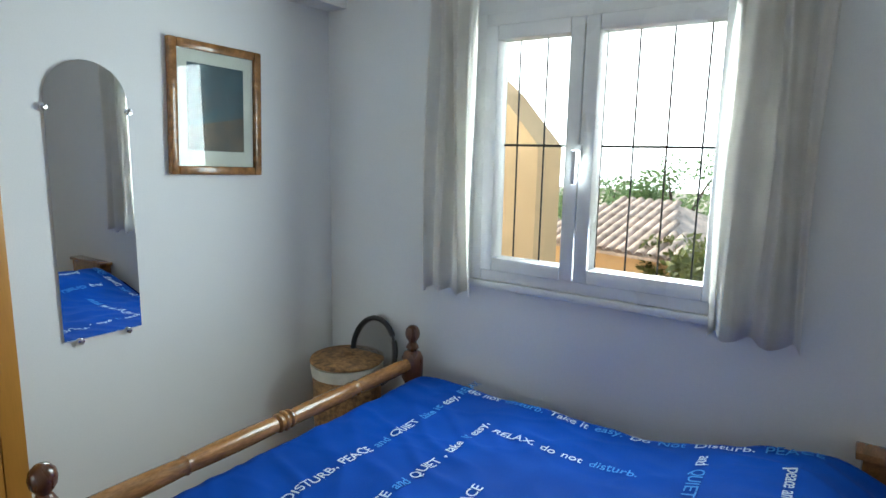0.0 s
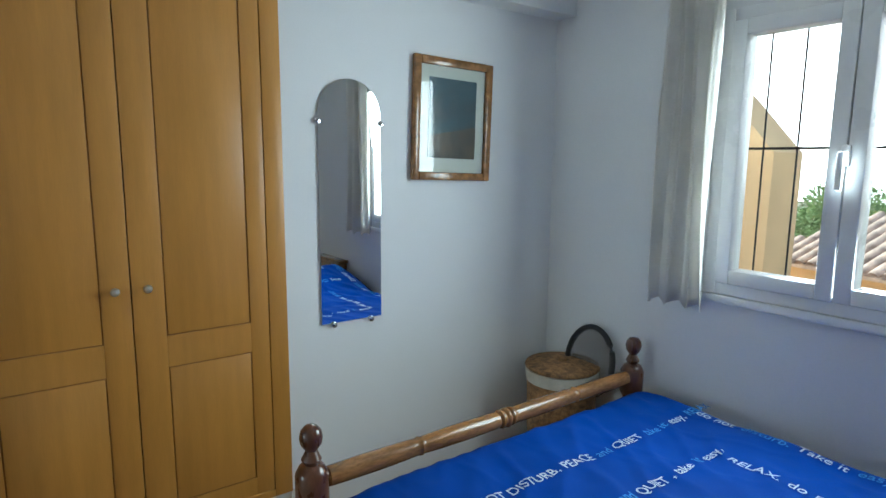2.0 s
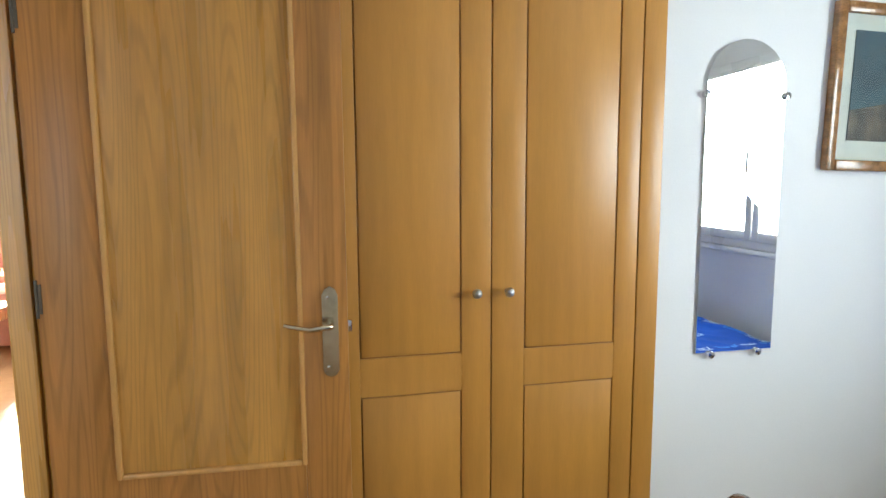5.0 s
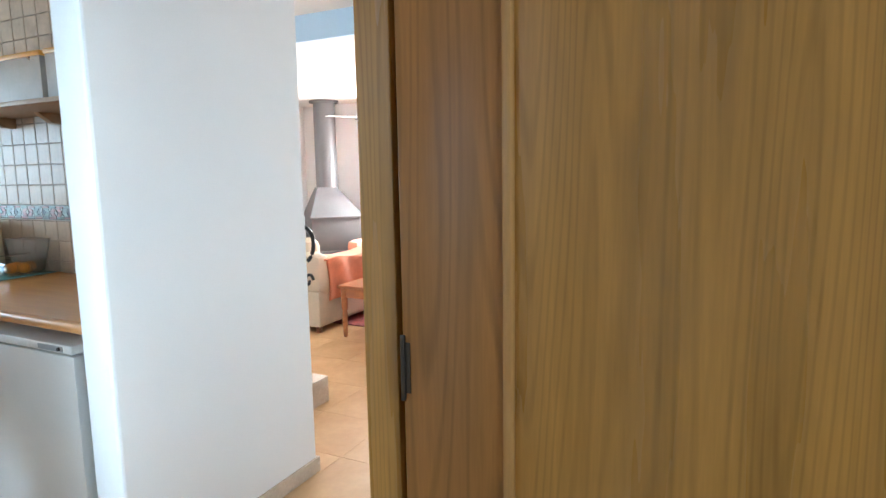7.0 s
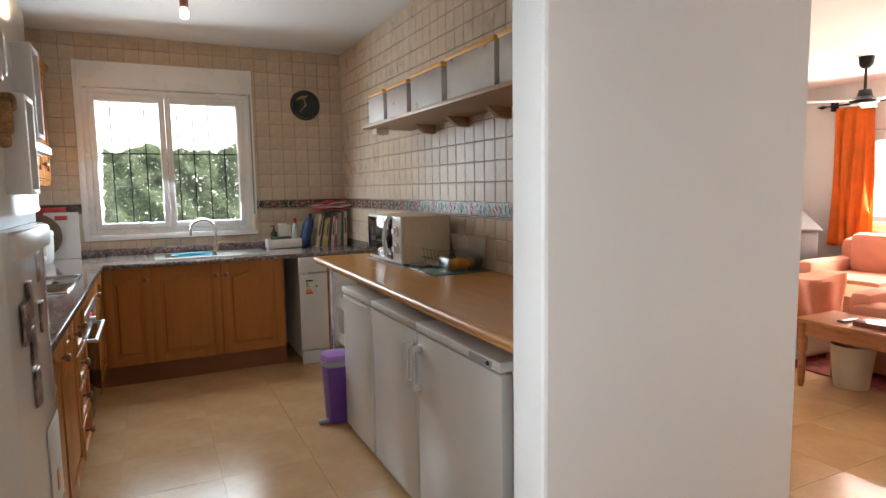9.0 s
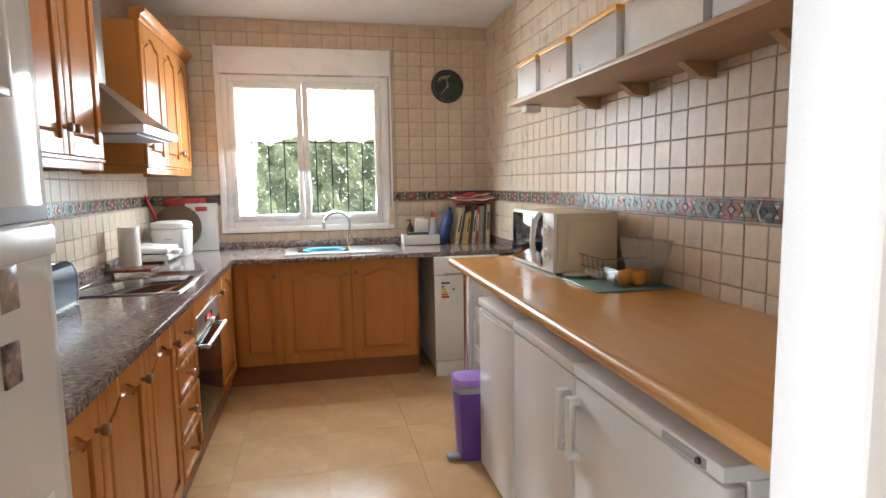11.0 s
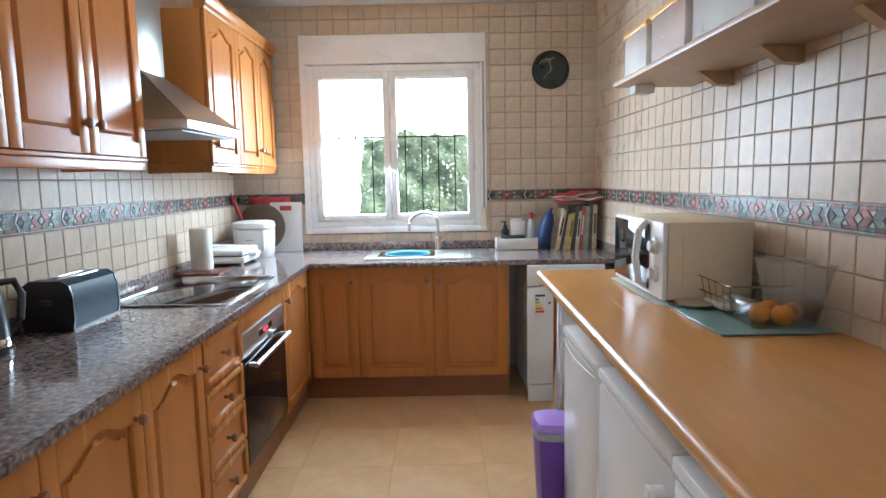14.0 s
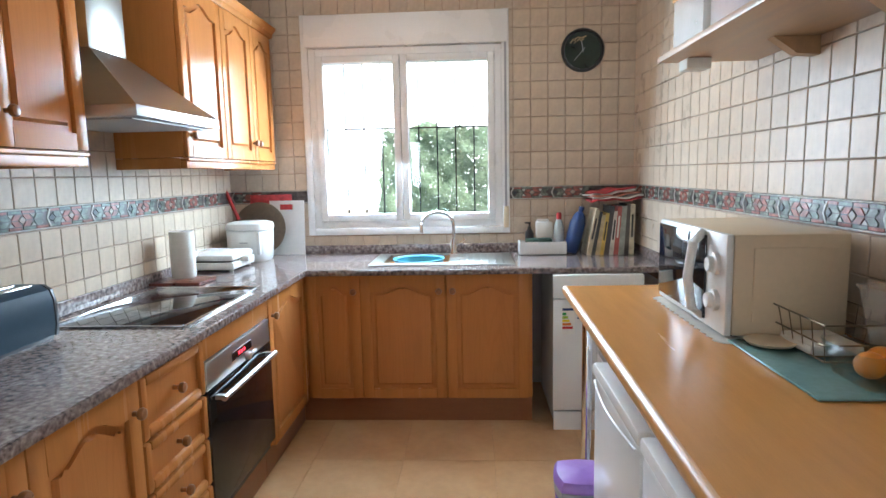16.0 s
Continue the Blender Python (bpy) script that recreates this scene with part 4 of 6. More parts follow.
# kitchen window with its shutter box
KW = pane_window("window_2", "white sliding kitchen window below a roller shutter box", 0.52, 1.07, 1.76, 2.225, 1.11, 0.10, pose(0, 6.31, 0), handle=False, sash=0.044)
part("shutter_box", boxes((0.50, -0.03, 2.232, 1.80, 0.10, 2.432), bevel=0.006), PVC, KW, "white roller shutter box")
part("surround", boxes((0.475, -0.022, 1.025, 0.52, 0.0, 2.436), (1.76, -0.022, 1.025, 1.806, 0.0, 2.436), (0.52, -0.024, 1.025, 1.76, 0.0, 1.07), bevel=0.003), PVC, KW)
strap = part("strap", boxes((1.776, -0.028, 1.10, 1.790, -0.0245, 2.38)), GREYP, KW, "grey shutter strap", smooth=False)
part("strap_box", boxes((1.768, -0.040, 1.06, 1.800, -0.024, 1.20), bevel=0.006), CREAMP, KW)
for zz in (1.35, 1.72):
    part("catch", boxes((0.535, -0.035, zz, 0.553, -0.024, zz + 0.05), bevel=0.003), PVC, KW)
grille("window_grille", 0.58, 1.74, 1.0, 2.42, 0.125, (1.73,), pose(0, 6.50, 0), 0.005)

# clock
ck = thing("wall_clock", "round black wall clock with pale pointers", "clock", pose(2.267, 6.305, 2.166))
part("case", lathe([(0.132, 0.0), (0.134, -0.020), (0.128, -0.030), (0.118, -0.031), (0.114, -0.022), (0, -0.021)], 40, (0, 0, 0), 'y'), BLACKP, ck)
part("dial", lathe([(0.113, -0.0215), (0.113, -0.0225), (0, -0.0226)], 40, (0, 0, 0), 'y'), material("dark_green_dial", (0.015, 0.03, 0.022), 0.15, var=0.2, scale=10), ck)
GILT = material("dull_gilt", (0.48, 0.40, 0.22), 0.35, metal=0.5, var=0.1)
part("minute_pointer", boxes((-0.0018, -0.026, -0.02, 0.0018, -0.0245, 0.082)), GREYP, ck).matrix_local = pose(0, 0, 0, 0, -140, 0)
part("hour_pointer", boxes((-0.0025, -0.0285, -0.015, 0.0025, -0.027, 0.052)), GREYP, ck).matrix_local = pose(0, 0, 0, 0, -10, 0)
for pts in (((-0.078, 0.040), (-0.062, 0.066), (-0.045, 0.052), (-0.056, 0.040)), ((-0.05, 0.066), (-0.03, 0.078), (-0.008, 0.072), (0.02, 0.084)), ((-0.036, 0.055), (-0.022, 0.068), (-0.012, 0.055), (0.004, 0.066))):
    part("ornament", tube([(x, -0.0255, z) for x, z in pts], 0.0042, 6), GILT, ck, "gilt scroll ornament")

# side counter with the fridges below
sc = thing("side_counter", "beech laminate counter with pale metal edge over the fridges", "counter")
cb = bmesh.new()
top = [(1.893, 2.225), (1.940, 4.795), (2.60, 4.795), (2.60, 2.225)]
lo = [cb.verts.new((x, y, 0.920)) for x, y in top]
hi = [cb.verts.new((x, y, 0.957)) for x, y in top]
cb.faces.new(lo[::-1])
cb.faces.new(hi)
for i in range(4):
    cb.faces.new((lo[i], lo[(i + 1) % 4], hi[(i + 1) % 4], hi[i]))
part("top", cb, BENCH, sc, smooth=False)
eb = bmesh.new()
ev = [[eb.verts.new((x + dx, y, z)) for dx, z in ((0, 0.919), (-0.008, 0.922), (-0.012, 0.930), (-0.013, 0.940), (-0.010, 0.950), (-0.004, 0.956), (0.004, 0.9585))] for x, y in ((1.893, 2.225), (1.940, 4.80))]
for i in range(6):
    eb.faces.new((ev[0][i], ev[0][i + 1], ev[1][i + 1], ev[1][i]))
part("edge", eb, BENCHE, sc)
part("end_cap", boxes((1.880, 2.216, 0.917, 1.915, 2.226, 0.960), bevel=0.002), CHROME, sc)
part("leg", lathe([(0.028, 0), (0.028, 0.01), (0.020, 0.012), (0.020, 0.919)], 16, (2.015, 4.72, 0)), CHROME, sc, "chrome tube leg")
part("leg", lathe([(0.028, 0), (0.028, 0.01), (0.020, 0.012), (0.020, 0.919)], 16, (2.54, 4.72, 0)), CHROME, sc, "chrome tube leg")

RIGHT = pose(1.925, 0, 0, 0, 0, -90)   # faces -x, local x runs along -y


def small_fridge(label, y0, y1, handle_side, kind_of):
    f = thing("under_counter_fridge", label, "fridge", RIGHT, "fridges under the counter")
    x0, x1 = -y1, -y0
    part("body", boxes((x0 + 0.003, 0.055, 0.02, x1 - 0.003, 0.60, 0.818), bevel=0.006), WHITE, f)
    part("door", boxes((x0 + 0.003, 0.0, 0.045, x1 - 0.003, 0.048, 0.812), bevel=0.008), WHITE, f)
    part("top", boxes((x0, -0.006, 0.820, x1, 0.60, 0.856), bevel=0.008), WHITEP, f)
    part("foot_panel", boxes((x0 + 0.01, 0.03, 0.0, x1 - 0.01, 0.06, 0.043)), GREYP, f, smooth=False)
    if kind_of == "bar":
        hx_ = x0 + 0.035 if handle_side < 0 else x1 - 0.035
        hbm_ = boxes((hx_ - 0.014, -0.040, 0.575, hx_ + 0.014, -0.028, 0.765), (hx_ - 0.014, -0.030, 0.575, hx_ + 0.014, 0.0, 0.60), (hx_ - 0.014, -0.030, 0.74, hx_ + 0.014, 0.0, 0.765), bevel=0.004)
        part("handle", hbm_, WHITEP, f, "white bar handle")
    else:
        pts = [(x0 + 0.02 + (x1 - x0 - 0.04) * k / 16, -0.004 - 0.016 * math.sin(math.pi * k / 16), 0.805) for k in range(17)]
        part("handle", tube(pts, 0.0035, 8), WHITE, f, "bowed white handle")
    if kind_of == "bar" and handle_side < 0:
        cp = boxes((x1 - 0.20, -0.0085, 0.828, x1 - 0.05, -0.006, 0.848))
        part("control_strip", cp, GREYP, f, smooth=False)
        part("dial", lathe([(0.008, 0), (0.007, -0.006), (0, -0.006)], 12, (x1 - 0.07, -0.0085, 0.838), 'y'), BLACKP, f)
    return f


small_fridge("white under-counter fridge with a bowed handle", 3.645, 4.13, 1, "bow")
small_fridge("white under-counter freezer with a bar handle", 3.075, 3.628, 1, "bar")
small_fridge("white under-counter fridge with a bar handle and dial", 2.40, 3.07, -1, "bar")

dwm = thing("dishwasher", "slim white dishwasher under the granite worktop", "dishwasher", pose(0, 5.55, 0))
part("body", boxes((1.995, 0.03, 0.05, 2.465, 0.60, 0.866)), WHITE, dwm, smooth=False)
part("door", boxes((1.99, 0.0, 0.115, 2.47, 0.03, 0.735), bevel=0.004), WHITE, dwm)
part("control_panel", boxes((1.99, -0.004, 0.742, 2.47, 0.03, 0.868), bevel=0.006), WHITEP, dwm)
part("kick_panel", boxes((1.995, 0.006, 0.0, 2.465, 0.03, 0.108), bevel=0.003), WHITE, dwm)
part("grip", boxes((2.06, -0.006, 0.738, 2.28, 0.004, 0.752), bevel=0.002), GREYP, dwm)
el = part("energy_label", boxes((2.035, -0.0012, 0.545, 2.105, -0.0002, 0.70)), PAPER, dwm, smooth=False)
for k, c in enumerate(((0.02, 0.35, 0.08), (0.35, 0.55, 0.05), (0.8, 0.6, 0.03), (0.7, 0.2, 0.03), (0.55, 0.03, 0.03))):
    part("label_bar", boxes((2.04, -0.0022, 0.650 - k * 0.019, 2.06 + k * 0.009, -0.0013, 0.664 - k * 0.019)), material("label_bar_%s" % "abcde"[k], c, 0.7), el, smooth=False)
part("label_mark", boxes((2.04, -0.0022, 0.675, 2.10, -0.0013, 0.688), (2.12, -0.0012, 0.628, 2.135, -0.0002, 0.64)), BLUER, el, smooth=False)

# vegetable rack behind the counter leg
vr = thing("wire_rack", "white wire rack standing beside the dishwasher", "rack", pose(2.18, 4.60, 0))
for x in (-0.13, 0.13):
    for y in (-0.10, 0.10):
        part("upright", tube([(x, y, 0), (x, y, 0.80)], 0.006, 6), WHITEP, vr)
for z in (0.15, 0.38, 0.62):
    part("basket", boxes((-0.13, -0.10, z, 0.13, 0.10, z + 0.004), (-0.13, -0.10, z, 0.13, -0.096, z + 0.08), (-0.13, 0.096, z, 0.13, 0.10, z + 0.08), (-0.13, -0.1, z, -0.126, 0.1, z + 0.08)), WHITEP, vr, smooth=False)

# pedal bin
def squared(bm, k=0.55):
    """Turns round rings into rounded squares."""
    for v in bm.verts:
        r = math.hypot(v.co.x, v.co.y)
        if r > 1e-6:
            f = max(abs(v.co.x), abs(v.co.y)) / r
            v.co.x, v.co.y = v.co.x * (1 + k * (0.9 / f - 0.9)), v.co.y * (1 + k * (0.9 / f - 0.9))
    return bm


pb = thing("pedal_bin", "purple plastic pedal bin with lilac lid", "bin", pose(1.925, 4.30, 0))
part("body", squared(lathe([(0.070, 0.0), (0.074, 0.02), (0.092, 0.36), (0.092, 0.365), (0, 0.365)], 32)), PURPLE, pb)
part("rim", squared(lathe([(0.094, 0.355), (0.096, 0.385), (0.090, 0.388), (0.090, 0.355)], 32)), GREYP, pb)
part("lid", squared(lathe([(0.097, 0.389), (0.096, 0.405), (0.086, 0.420), (0.04, 0.428), (0, 0.430)], 32)), PURPLE2, pb)
part("pedal", boxes((-0.135, -0.055, 0.008, -0.07, -0.005, 0.028), bevel=0.006), GREYP, pb)

# tall fridge freezer on the other side
ff = thing("fridge_freezer", "tall white fridge freezer with magnets and notes", "fridge", pose(0.70, 0, 0, 0, 0, 90))
FY0, FY1 = 2.14, 2.755
part("body", boxes((FY0, 0.06, 0.03, FY1, 0.66, 1.86), bevel=0.01), FRIDGEW, ff)


def bowed_door(z0, z1):
    bm = bmesh.new()
    n = 14
    pts = []
    for k in range(n + 1):
        u = k / n
        x = FY0 + u * (FY1 - FY0)
        e = min(u, 1 - u)
        y = 0.0 - 0.018 * (1 - (2 * u - 1) ** 2) + (0.03 * (1 - e / 0.05) ** 2 if e < 0.05 else 0)
        pts.append((x, y))
    outline = pts + [(FY1, 0.055), (FY0, 0.055)]
    a = [bm.verts.new((x, y, z0)) for x, y in outline]
    b = [bm.verts.new((x, y, z1)) for x, y in outline]
    bm.faces.new(a)
    bm.faces.new(b[::-1])
    for i in range(len(a)):
        bm.faces.new((a[i], a[(i + 1) % len(a)], b[(i + 1) % len(a)], b[i]))
    return bm


part("lower_door", bowed_door(0.06, 1.333), FRIDGEW, ff)
ud = part("upper_door", bowed_door(1.364, 1.85), FRIDGEW, ff)
part("gap", boxes((FY0 + 0.004, 0.012, 1.334, FY1 - 0.004, 0.06, 1.363)), GREYP, ff, smooth=False)
part("handle_recess", boxes((FY0 + 0.12, -0.026, 1.272, FY1 - 0.06, 0.0, 1.331), bevel=0.012), WHITEP, ff, "moulded grip")


def magnet(x, z, w, h, mat, d=0.006, yoff=-0.02):
    return solid("fridge_magnet", boxes((x - w / 2, yoff - d, z - h / 2, x + w / 2, yoff, z + h / 2), bevel=min(0.002, d / 3)), mat, "small picture magnet on the fridge door", "magnet", group="fridge magnets", m=pose(0.70, 0, 0, 0, 0, 90))


PHOTO = material("magnet_print", (0.26, 0.19, 0.16), 0.3, var=0.5, scale=30)
for x, z, w, h in ((2.31, 1.14, 0.06, 0.085), (2.37, 1.18, 0.05, 0.08), (2.37, 1.08, 0.05, 0.08), (2.38, 0.985, 0.06, 0.08), (2.50, 1.12, 0.05, 0.07)):
    magnet(x, z, w, h, PHOTO, yoff=-0.018)
magnet(2.52, 1.235, 0.06, 0.07, BORD3, 0.003, -0.015)
magnet(2.52, 0.75, 0.16, 0.22, PAPER, 0.003, -0.019)
magnet(2.52, 0.71, 0.03, 0.05, FRUIT, 0.002, -0.0225)
for x, z in ((2.33, 1.505), (2.46, 1.63)):
    fr = thing("magnetic_frame", "white plastic box frame stuck on the fridge", "picture frame", pose(0.70, 0, 0, 0, 0, 90))
    part("rim", frame_ring(bmesh.new(), x - 0.05, z - 0.10, x + 0.05, z + 0.10, 0.012, -0.055, -0.012, 0.003), WHITEP, fr)
    part("back", boxes((x - 0.042, -0.040, z - 0.09, x + 0.042, -0.012, z + 0.09)), GREYP, fr, smooth=False)
solid("fridge_magnet", boxes((2.22, -0.040, 1.52, 2.255, -0.012, 1.585), (2.235, -0.045, 1.565, 2.27, -0.018, 1.60), (2.225, -0.036, 1.495, 2.245, -0.013, 1.53), bevel=0.008), RATTAN, "brown animal-shaped magnet on the fridge", "magnet", m=pose(0.70, 0, 0, 0, 0, 90))
solid("fridge_magnet", boxes((2.24, -0.035, 1.63, 2.262, -0.014, 1.71), (2.22, -0.03, 1.62, 2.25, -0.014, 1.65), bevel=0.004), STEEL, "steel clip magnet on the fridge", "magnet", m=pose(0.70, 0, 0, 0, 0, 90))
solid("fridge_magnet", boxes((2.44, -0.03, 1.43, 2.465, -0.012, 1.50), bevel=0.006), BLACKP, "black magnet on the fridge", "magnet", m=pose(0.70, 0, 0, 0, 0, 90))

# shelf with boxes
sh = thing("wall_shelf", "long wooden wall shelf on wedge brackets", "shelf")
part("board", boxes((2.25, 2.205, 1.800, 2.60, 4.67, 1.820), bevel=0.002), SHELFW, sh)
for y in (2.52, 2.96, 3.40, 3.84, 4.28):
    bm = bmesh.new()
    v0 = [bm.verts.new((x, y - 0.02, z)) for x, z in ((2.46, 1.799), (2.596, 1.799), (2.596, 1.745), (2.53, 1.75))]
    v1 = [bm.verts.new((x, y + 0.02, z)) for x, z in ((2.46, 1.799), (2.596, 1.799), (2.596, 1.745), (2.53, 1.75))]
    bm.faces.new(v0)
    bm.faces.new(v1[::-1])
    for i in range(4):
        bm.faces.new((v0[i], v0[(i + 1) % 4], v1[(i + 1) % 4], v1[i]))
    part("bracket", bm, SHELFW, sh, smooth=False)
solid("note_pad", boxes((2.315, 4.56, 1.762, 2.40, 4.64, 1.799), bevel=0.004), PAPER, "white pad fixed under the shelf", "pad")
LIDO = material("orange_lid_plastic", (0.80, 0.40, 0.06), 0.4, var=0.06)


def storage_box(y0, y1, h, content, lid=LIDO):
    b = thing("storage_box", "frosted plastic storage box with orange lid on the shelf", "storage box", pose(2.28, 0, 1.8205), "boxes on the shelf")
    bm = bmesh.new()
    box(bm, 0.0, y0, 0, 0.25, y1, 0.004)
    for r in ((0, y0, 0.004, 0.003, y1, h), (0.247, y0, 0.004, 0.25, y1, h), (0.003, y0, 0.004, 0.247, y0 + 0.003, h), (0.003, y1 - 0.003, 0.004, 0.247, y1, h)):
        box(bm, *r)
    part("tub", bm, BOXP, b, smooth=False)
    part("lid", boxes((-0.006, y0 - 0.005, h, 0.256, y1 + 0.005, h + 0.022), bevel=0.004), lid, b)
    part("contents", boxes((0.006, y0 + 0.012, 0.005, 0.235, y1 - 0.012, h * 0.80), bevel=0.012), content, b)
    return b


C1 = material("packet_mix", (0.84, 0.80, 0.72), 0.6, var=0.2, scale=16)
C2 = material("packet_mix_warm", (0.76, 0.40, 0.32), 0.6, var=0.2, scale=16)
for y0, y1, h, c in ((4.33, 4.60, 0.17, C1), (3.96, 4.27, 0.17, C2), (3.52, 3.90, 0.18, C1), (3.02, 3.46, 0.19, C1), (2.60, 2.98, 0.19, C1), (2.25, 2.55, 0.19, C2)):
    storage_box(y0, y1, h, c)

# ceiling spotlight
kl = thing("ceiling_spotlight", "small ceiling spotlight with one lit bulb", "lamp", pose(1.21, 4.80, 2.64))
part("base", lathe([(0.045, -0.001), (0.045, -0.012), (0.03, -0.024), (0, -0.026)], 20), REDWOOD, kl)
for dx in (0.0,):
    part("arm", tube([(dx, 0, -0.02), (dx, -0.02, -0.09)], 0.007, 8), BRASS, kl)
    part("bulb_holder", lathe([(0.012, -0.15), (0.024, -0.145), (0.026, -0.10), (0.018, -0.085), (0, -0.085)], 14, (dx, -0.02, 0)), REDWOOD, kl)
    part("bulb", lathe([(0.0, -0.215), (0.018, -0.21), (0.027, -0.195), (0.024, -0.17), (0.013, -0.15)], 16, (dx, -0.02, 0)), glow("warm_bulb_glow", (1.0, 0.80, 0.50), 14.0), kl)

# ---- things on the worktops ----
mwv = thing("microwave", "cream and white microwave oven with black glass door", "microwave", pose(2.235, 4.54, 0.9592, 0, 0, -90))
part("body", boxes((0.0, 0.02, 0.012, 0.555, 0.318, 0.286), bevel=0.008), CREAMP, mwv)
part("side_relief", boxes((0.554, 0.07, 0.05, 0.559, 0.285, 0.25), bevel=0.002), CREAMP, mwv)
part("front", boxes((0.0, 0.0, 0.012, 0.555, 0.02, 0.286), bevel=0.005), WHITEP, mwv)
part("door_glass", boxes((0.008, -0.006, 0.03, 0.425, 0.0, 0.272), bevel=0.002), BLACKG, mwv, "black glass door")
part("handle", tube([(0.405, -0.003, 0.035), (0.41, -0.035, 0.06), (0.41, -0.048, 0.15), (0.41, -0.035, 0.25), (0.405, -0.003, 0.28)], 0.014, 10), WHITEP, mwv, "curved white handle")
for z in (0.10, 0.20):
    part("dial", lathe([(0.030, 0), (0.030, -0.012), (0.022, -0.014), (0.019, -0.028), (0, -0.029)], 20, (0.495, 0, z), 'y'), WHITEP, mwv)
for x in (0.04, 0.5):
    for y in (0.05, 0.30):
        part("foot", lathe([(0.015, 0), (0.015, 0.012)], 10, (x, y, 0)), BLACKP, mwv)
dy = bmesh.new()
rim = []
for (xa, ya), (xb, yb) in zip(((2.222, 3.972), (2.575, 3.972), (2.575, 4.552), (2.222, 4.552)), ((2.575, 3.972), (2.575, 4.552), (2.222, 4.552), (2.222, 3.972))):
    n = max(6, round(math.hypot(xb - xa, yb - ya) / 0.045))
    nx, ny = (yb - ya), -(xb - xa)
    ln = math.hypot(nx, ny)
    for k in range(n * 6):
        u = k / (n * 6)
        d = 0.011 * abs(math.sin(math.pi * u * n))
        rim.append((xa + (xb - xa) * u + nx / ln * d, ya + (yb - ya) * u + ny / ln * d))
lo_ = [dy.verts.new((x, y, 0.9574)) for x, y in rim]
hi_ = [dy.verts.new((x, y, 0.9589)) for x, y in rim]
dy.faces.new(lo_[::-1])
dy.faces.new(hi_)
for i in range(len(rim)):
    dy.faces.new((lo_[i], lo_[(i + 1) % len(rim)], hi_[(i + 1) % len(rim)], hi_[i]))
solid("doily", dy, LINEN, "cream scalloped cloth mat under the microwave", "mat", smooth=False)
gm = solid("glass_board", boxes((2.245, 3.56, 0.959, 2.578, 3.985, 0.965), bevel=0.002), TEAL, "teal glass cutting board on the counter", "cutting board")
solid("saucer", lathe([(0.03, 0.966), (0.055, 0.972), (0.062, 0.980), (0.058, 0.981), (0.02, 0.972), (0, 0.972)], 28, (2.325, 3.92, 0)), CREAMP, "small cream saucer on the glass board", "saucer")
solid("paper_bag", boxes((2.37, 3.82, 0.966, 2.50, 3.97, 0.995), bevel=0.012), PAPER, "crumpled white paper bag on the glass board", "paper bag", m=pose(0, 0, 0))
wb = thing("wire_basket", "bronze wire basket standing on the glass board", "basket", pose(2.46, 3.88, 0.966))
for z, s in ((0.004, 0.85), (0.045, 0.92), (0.095, 1.0)):
    a, b = 0.10 * s, 0.13 * s
    part("hoop", tube([(-a, -b, z), (a, -b, z), (a, b, z), (-a, b, z), (-a, -b, z)], 0.0022, 6), BRONZE, wb)
for k in range(6):
    y = -0.11 + 0.044 * k
    part("wire", tube([(-0.10, y * 1.15, 0.095), (-0.085, y, 0.004), (0.085, y, 0.004), (0.10, y * 1.15, 0.095)], 0.0018, 5), BRONZE, wb)
gbm = bmesh.new()
gb_rings = [[gbm.verts.new((2.445 + sx * a, 3.655 + sy * b, z)) for sx, sy in ((-1, -0.8), (-0.85, -1), (0.85, -1), (1, -0.8), (1, 0.8), (0.85, 1), (-0.85, 1), (-1, 0.8))]
            for a, b, z in ((0.085, 0.070, 0.9665), (0.108, 0.086, 1.040), (0.110, 0.088, 1.043), (0.106, 0.084, 1.041), (0.083, 0.068, 0.970))]
for ra, rb_ in zip(gb_rings, gb_rings[1:]):
    for i in range(8):
        gbm.faces.new((ra[i], ra[(i + 1) % 8], rb_[(i + 1) % 8], rb_[i]))
gbm.faces.new(gb_rings[0][::-1])
gbm.faces.new(gb_rings[-1])
solid("glass_bowl", gbm, BOWLG, "clear rectangular glass bowl with oranges", "bowl", smooth=False)
for x, y, z in ((2.405, 3.660, 0.9992), (2.452, 3.697, 0.9992), (2.452, 3.627, 0.9992), (2.500, 3.660, 0.9992)):
    fb = bmesh.new()
    bmesh.ops.create_uvsphere(fb, u_segments=20, v_segments=12, radius=0.031)
    for v in fb.verts:
        v.co.z *= 0.93
    solid("orange_fruit", fb, FRUIT, "ripe orange in the glass bowl", "orange", group="oranges in the bowl", m=pose(x, y, z))
pbx = bmesh.new()
tub_rings = []
for hw_, hl_, z in ((0.035, 0.075, 0.967), (0.060, 0.105, 1.138), (0.064, 0.109, 1.140), (0.064, 0.109, 1.146), (0.058, 0.103, 1.143), (0.033, 0.073, 0.971)):
    tub_rings.append([pbx.verts.new((2.522 + sx * hw_, 3.70 + sy * hl_, z)) for sx, sy in ((-1, -1), (1, -1), (1, 1), (-1, 1))])
for ra, rb_ in zip(tub_rings, tub_rings[1:]):
    for i in range(4):
        pbx.faces.new((ra[i], ra[(i + 1) % 4], rb_[(i + 1) % 4], rb_[i]))
pbx.faces.new(tub_rings[0])
pbx.faces.new(tub_rings[-1])
solid("plastic_container", pbx, material("thin_frosted_plastic", (0.60, 0.58, 0.54), 0.3, var=0.05, scale=8, alpha=0.22), "frosted open plastic container by the wall", "container", smooth=False)


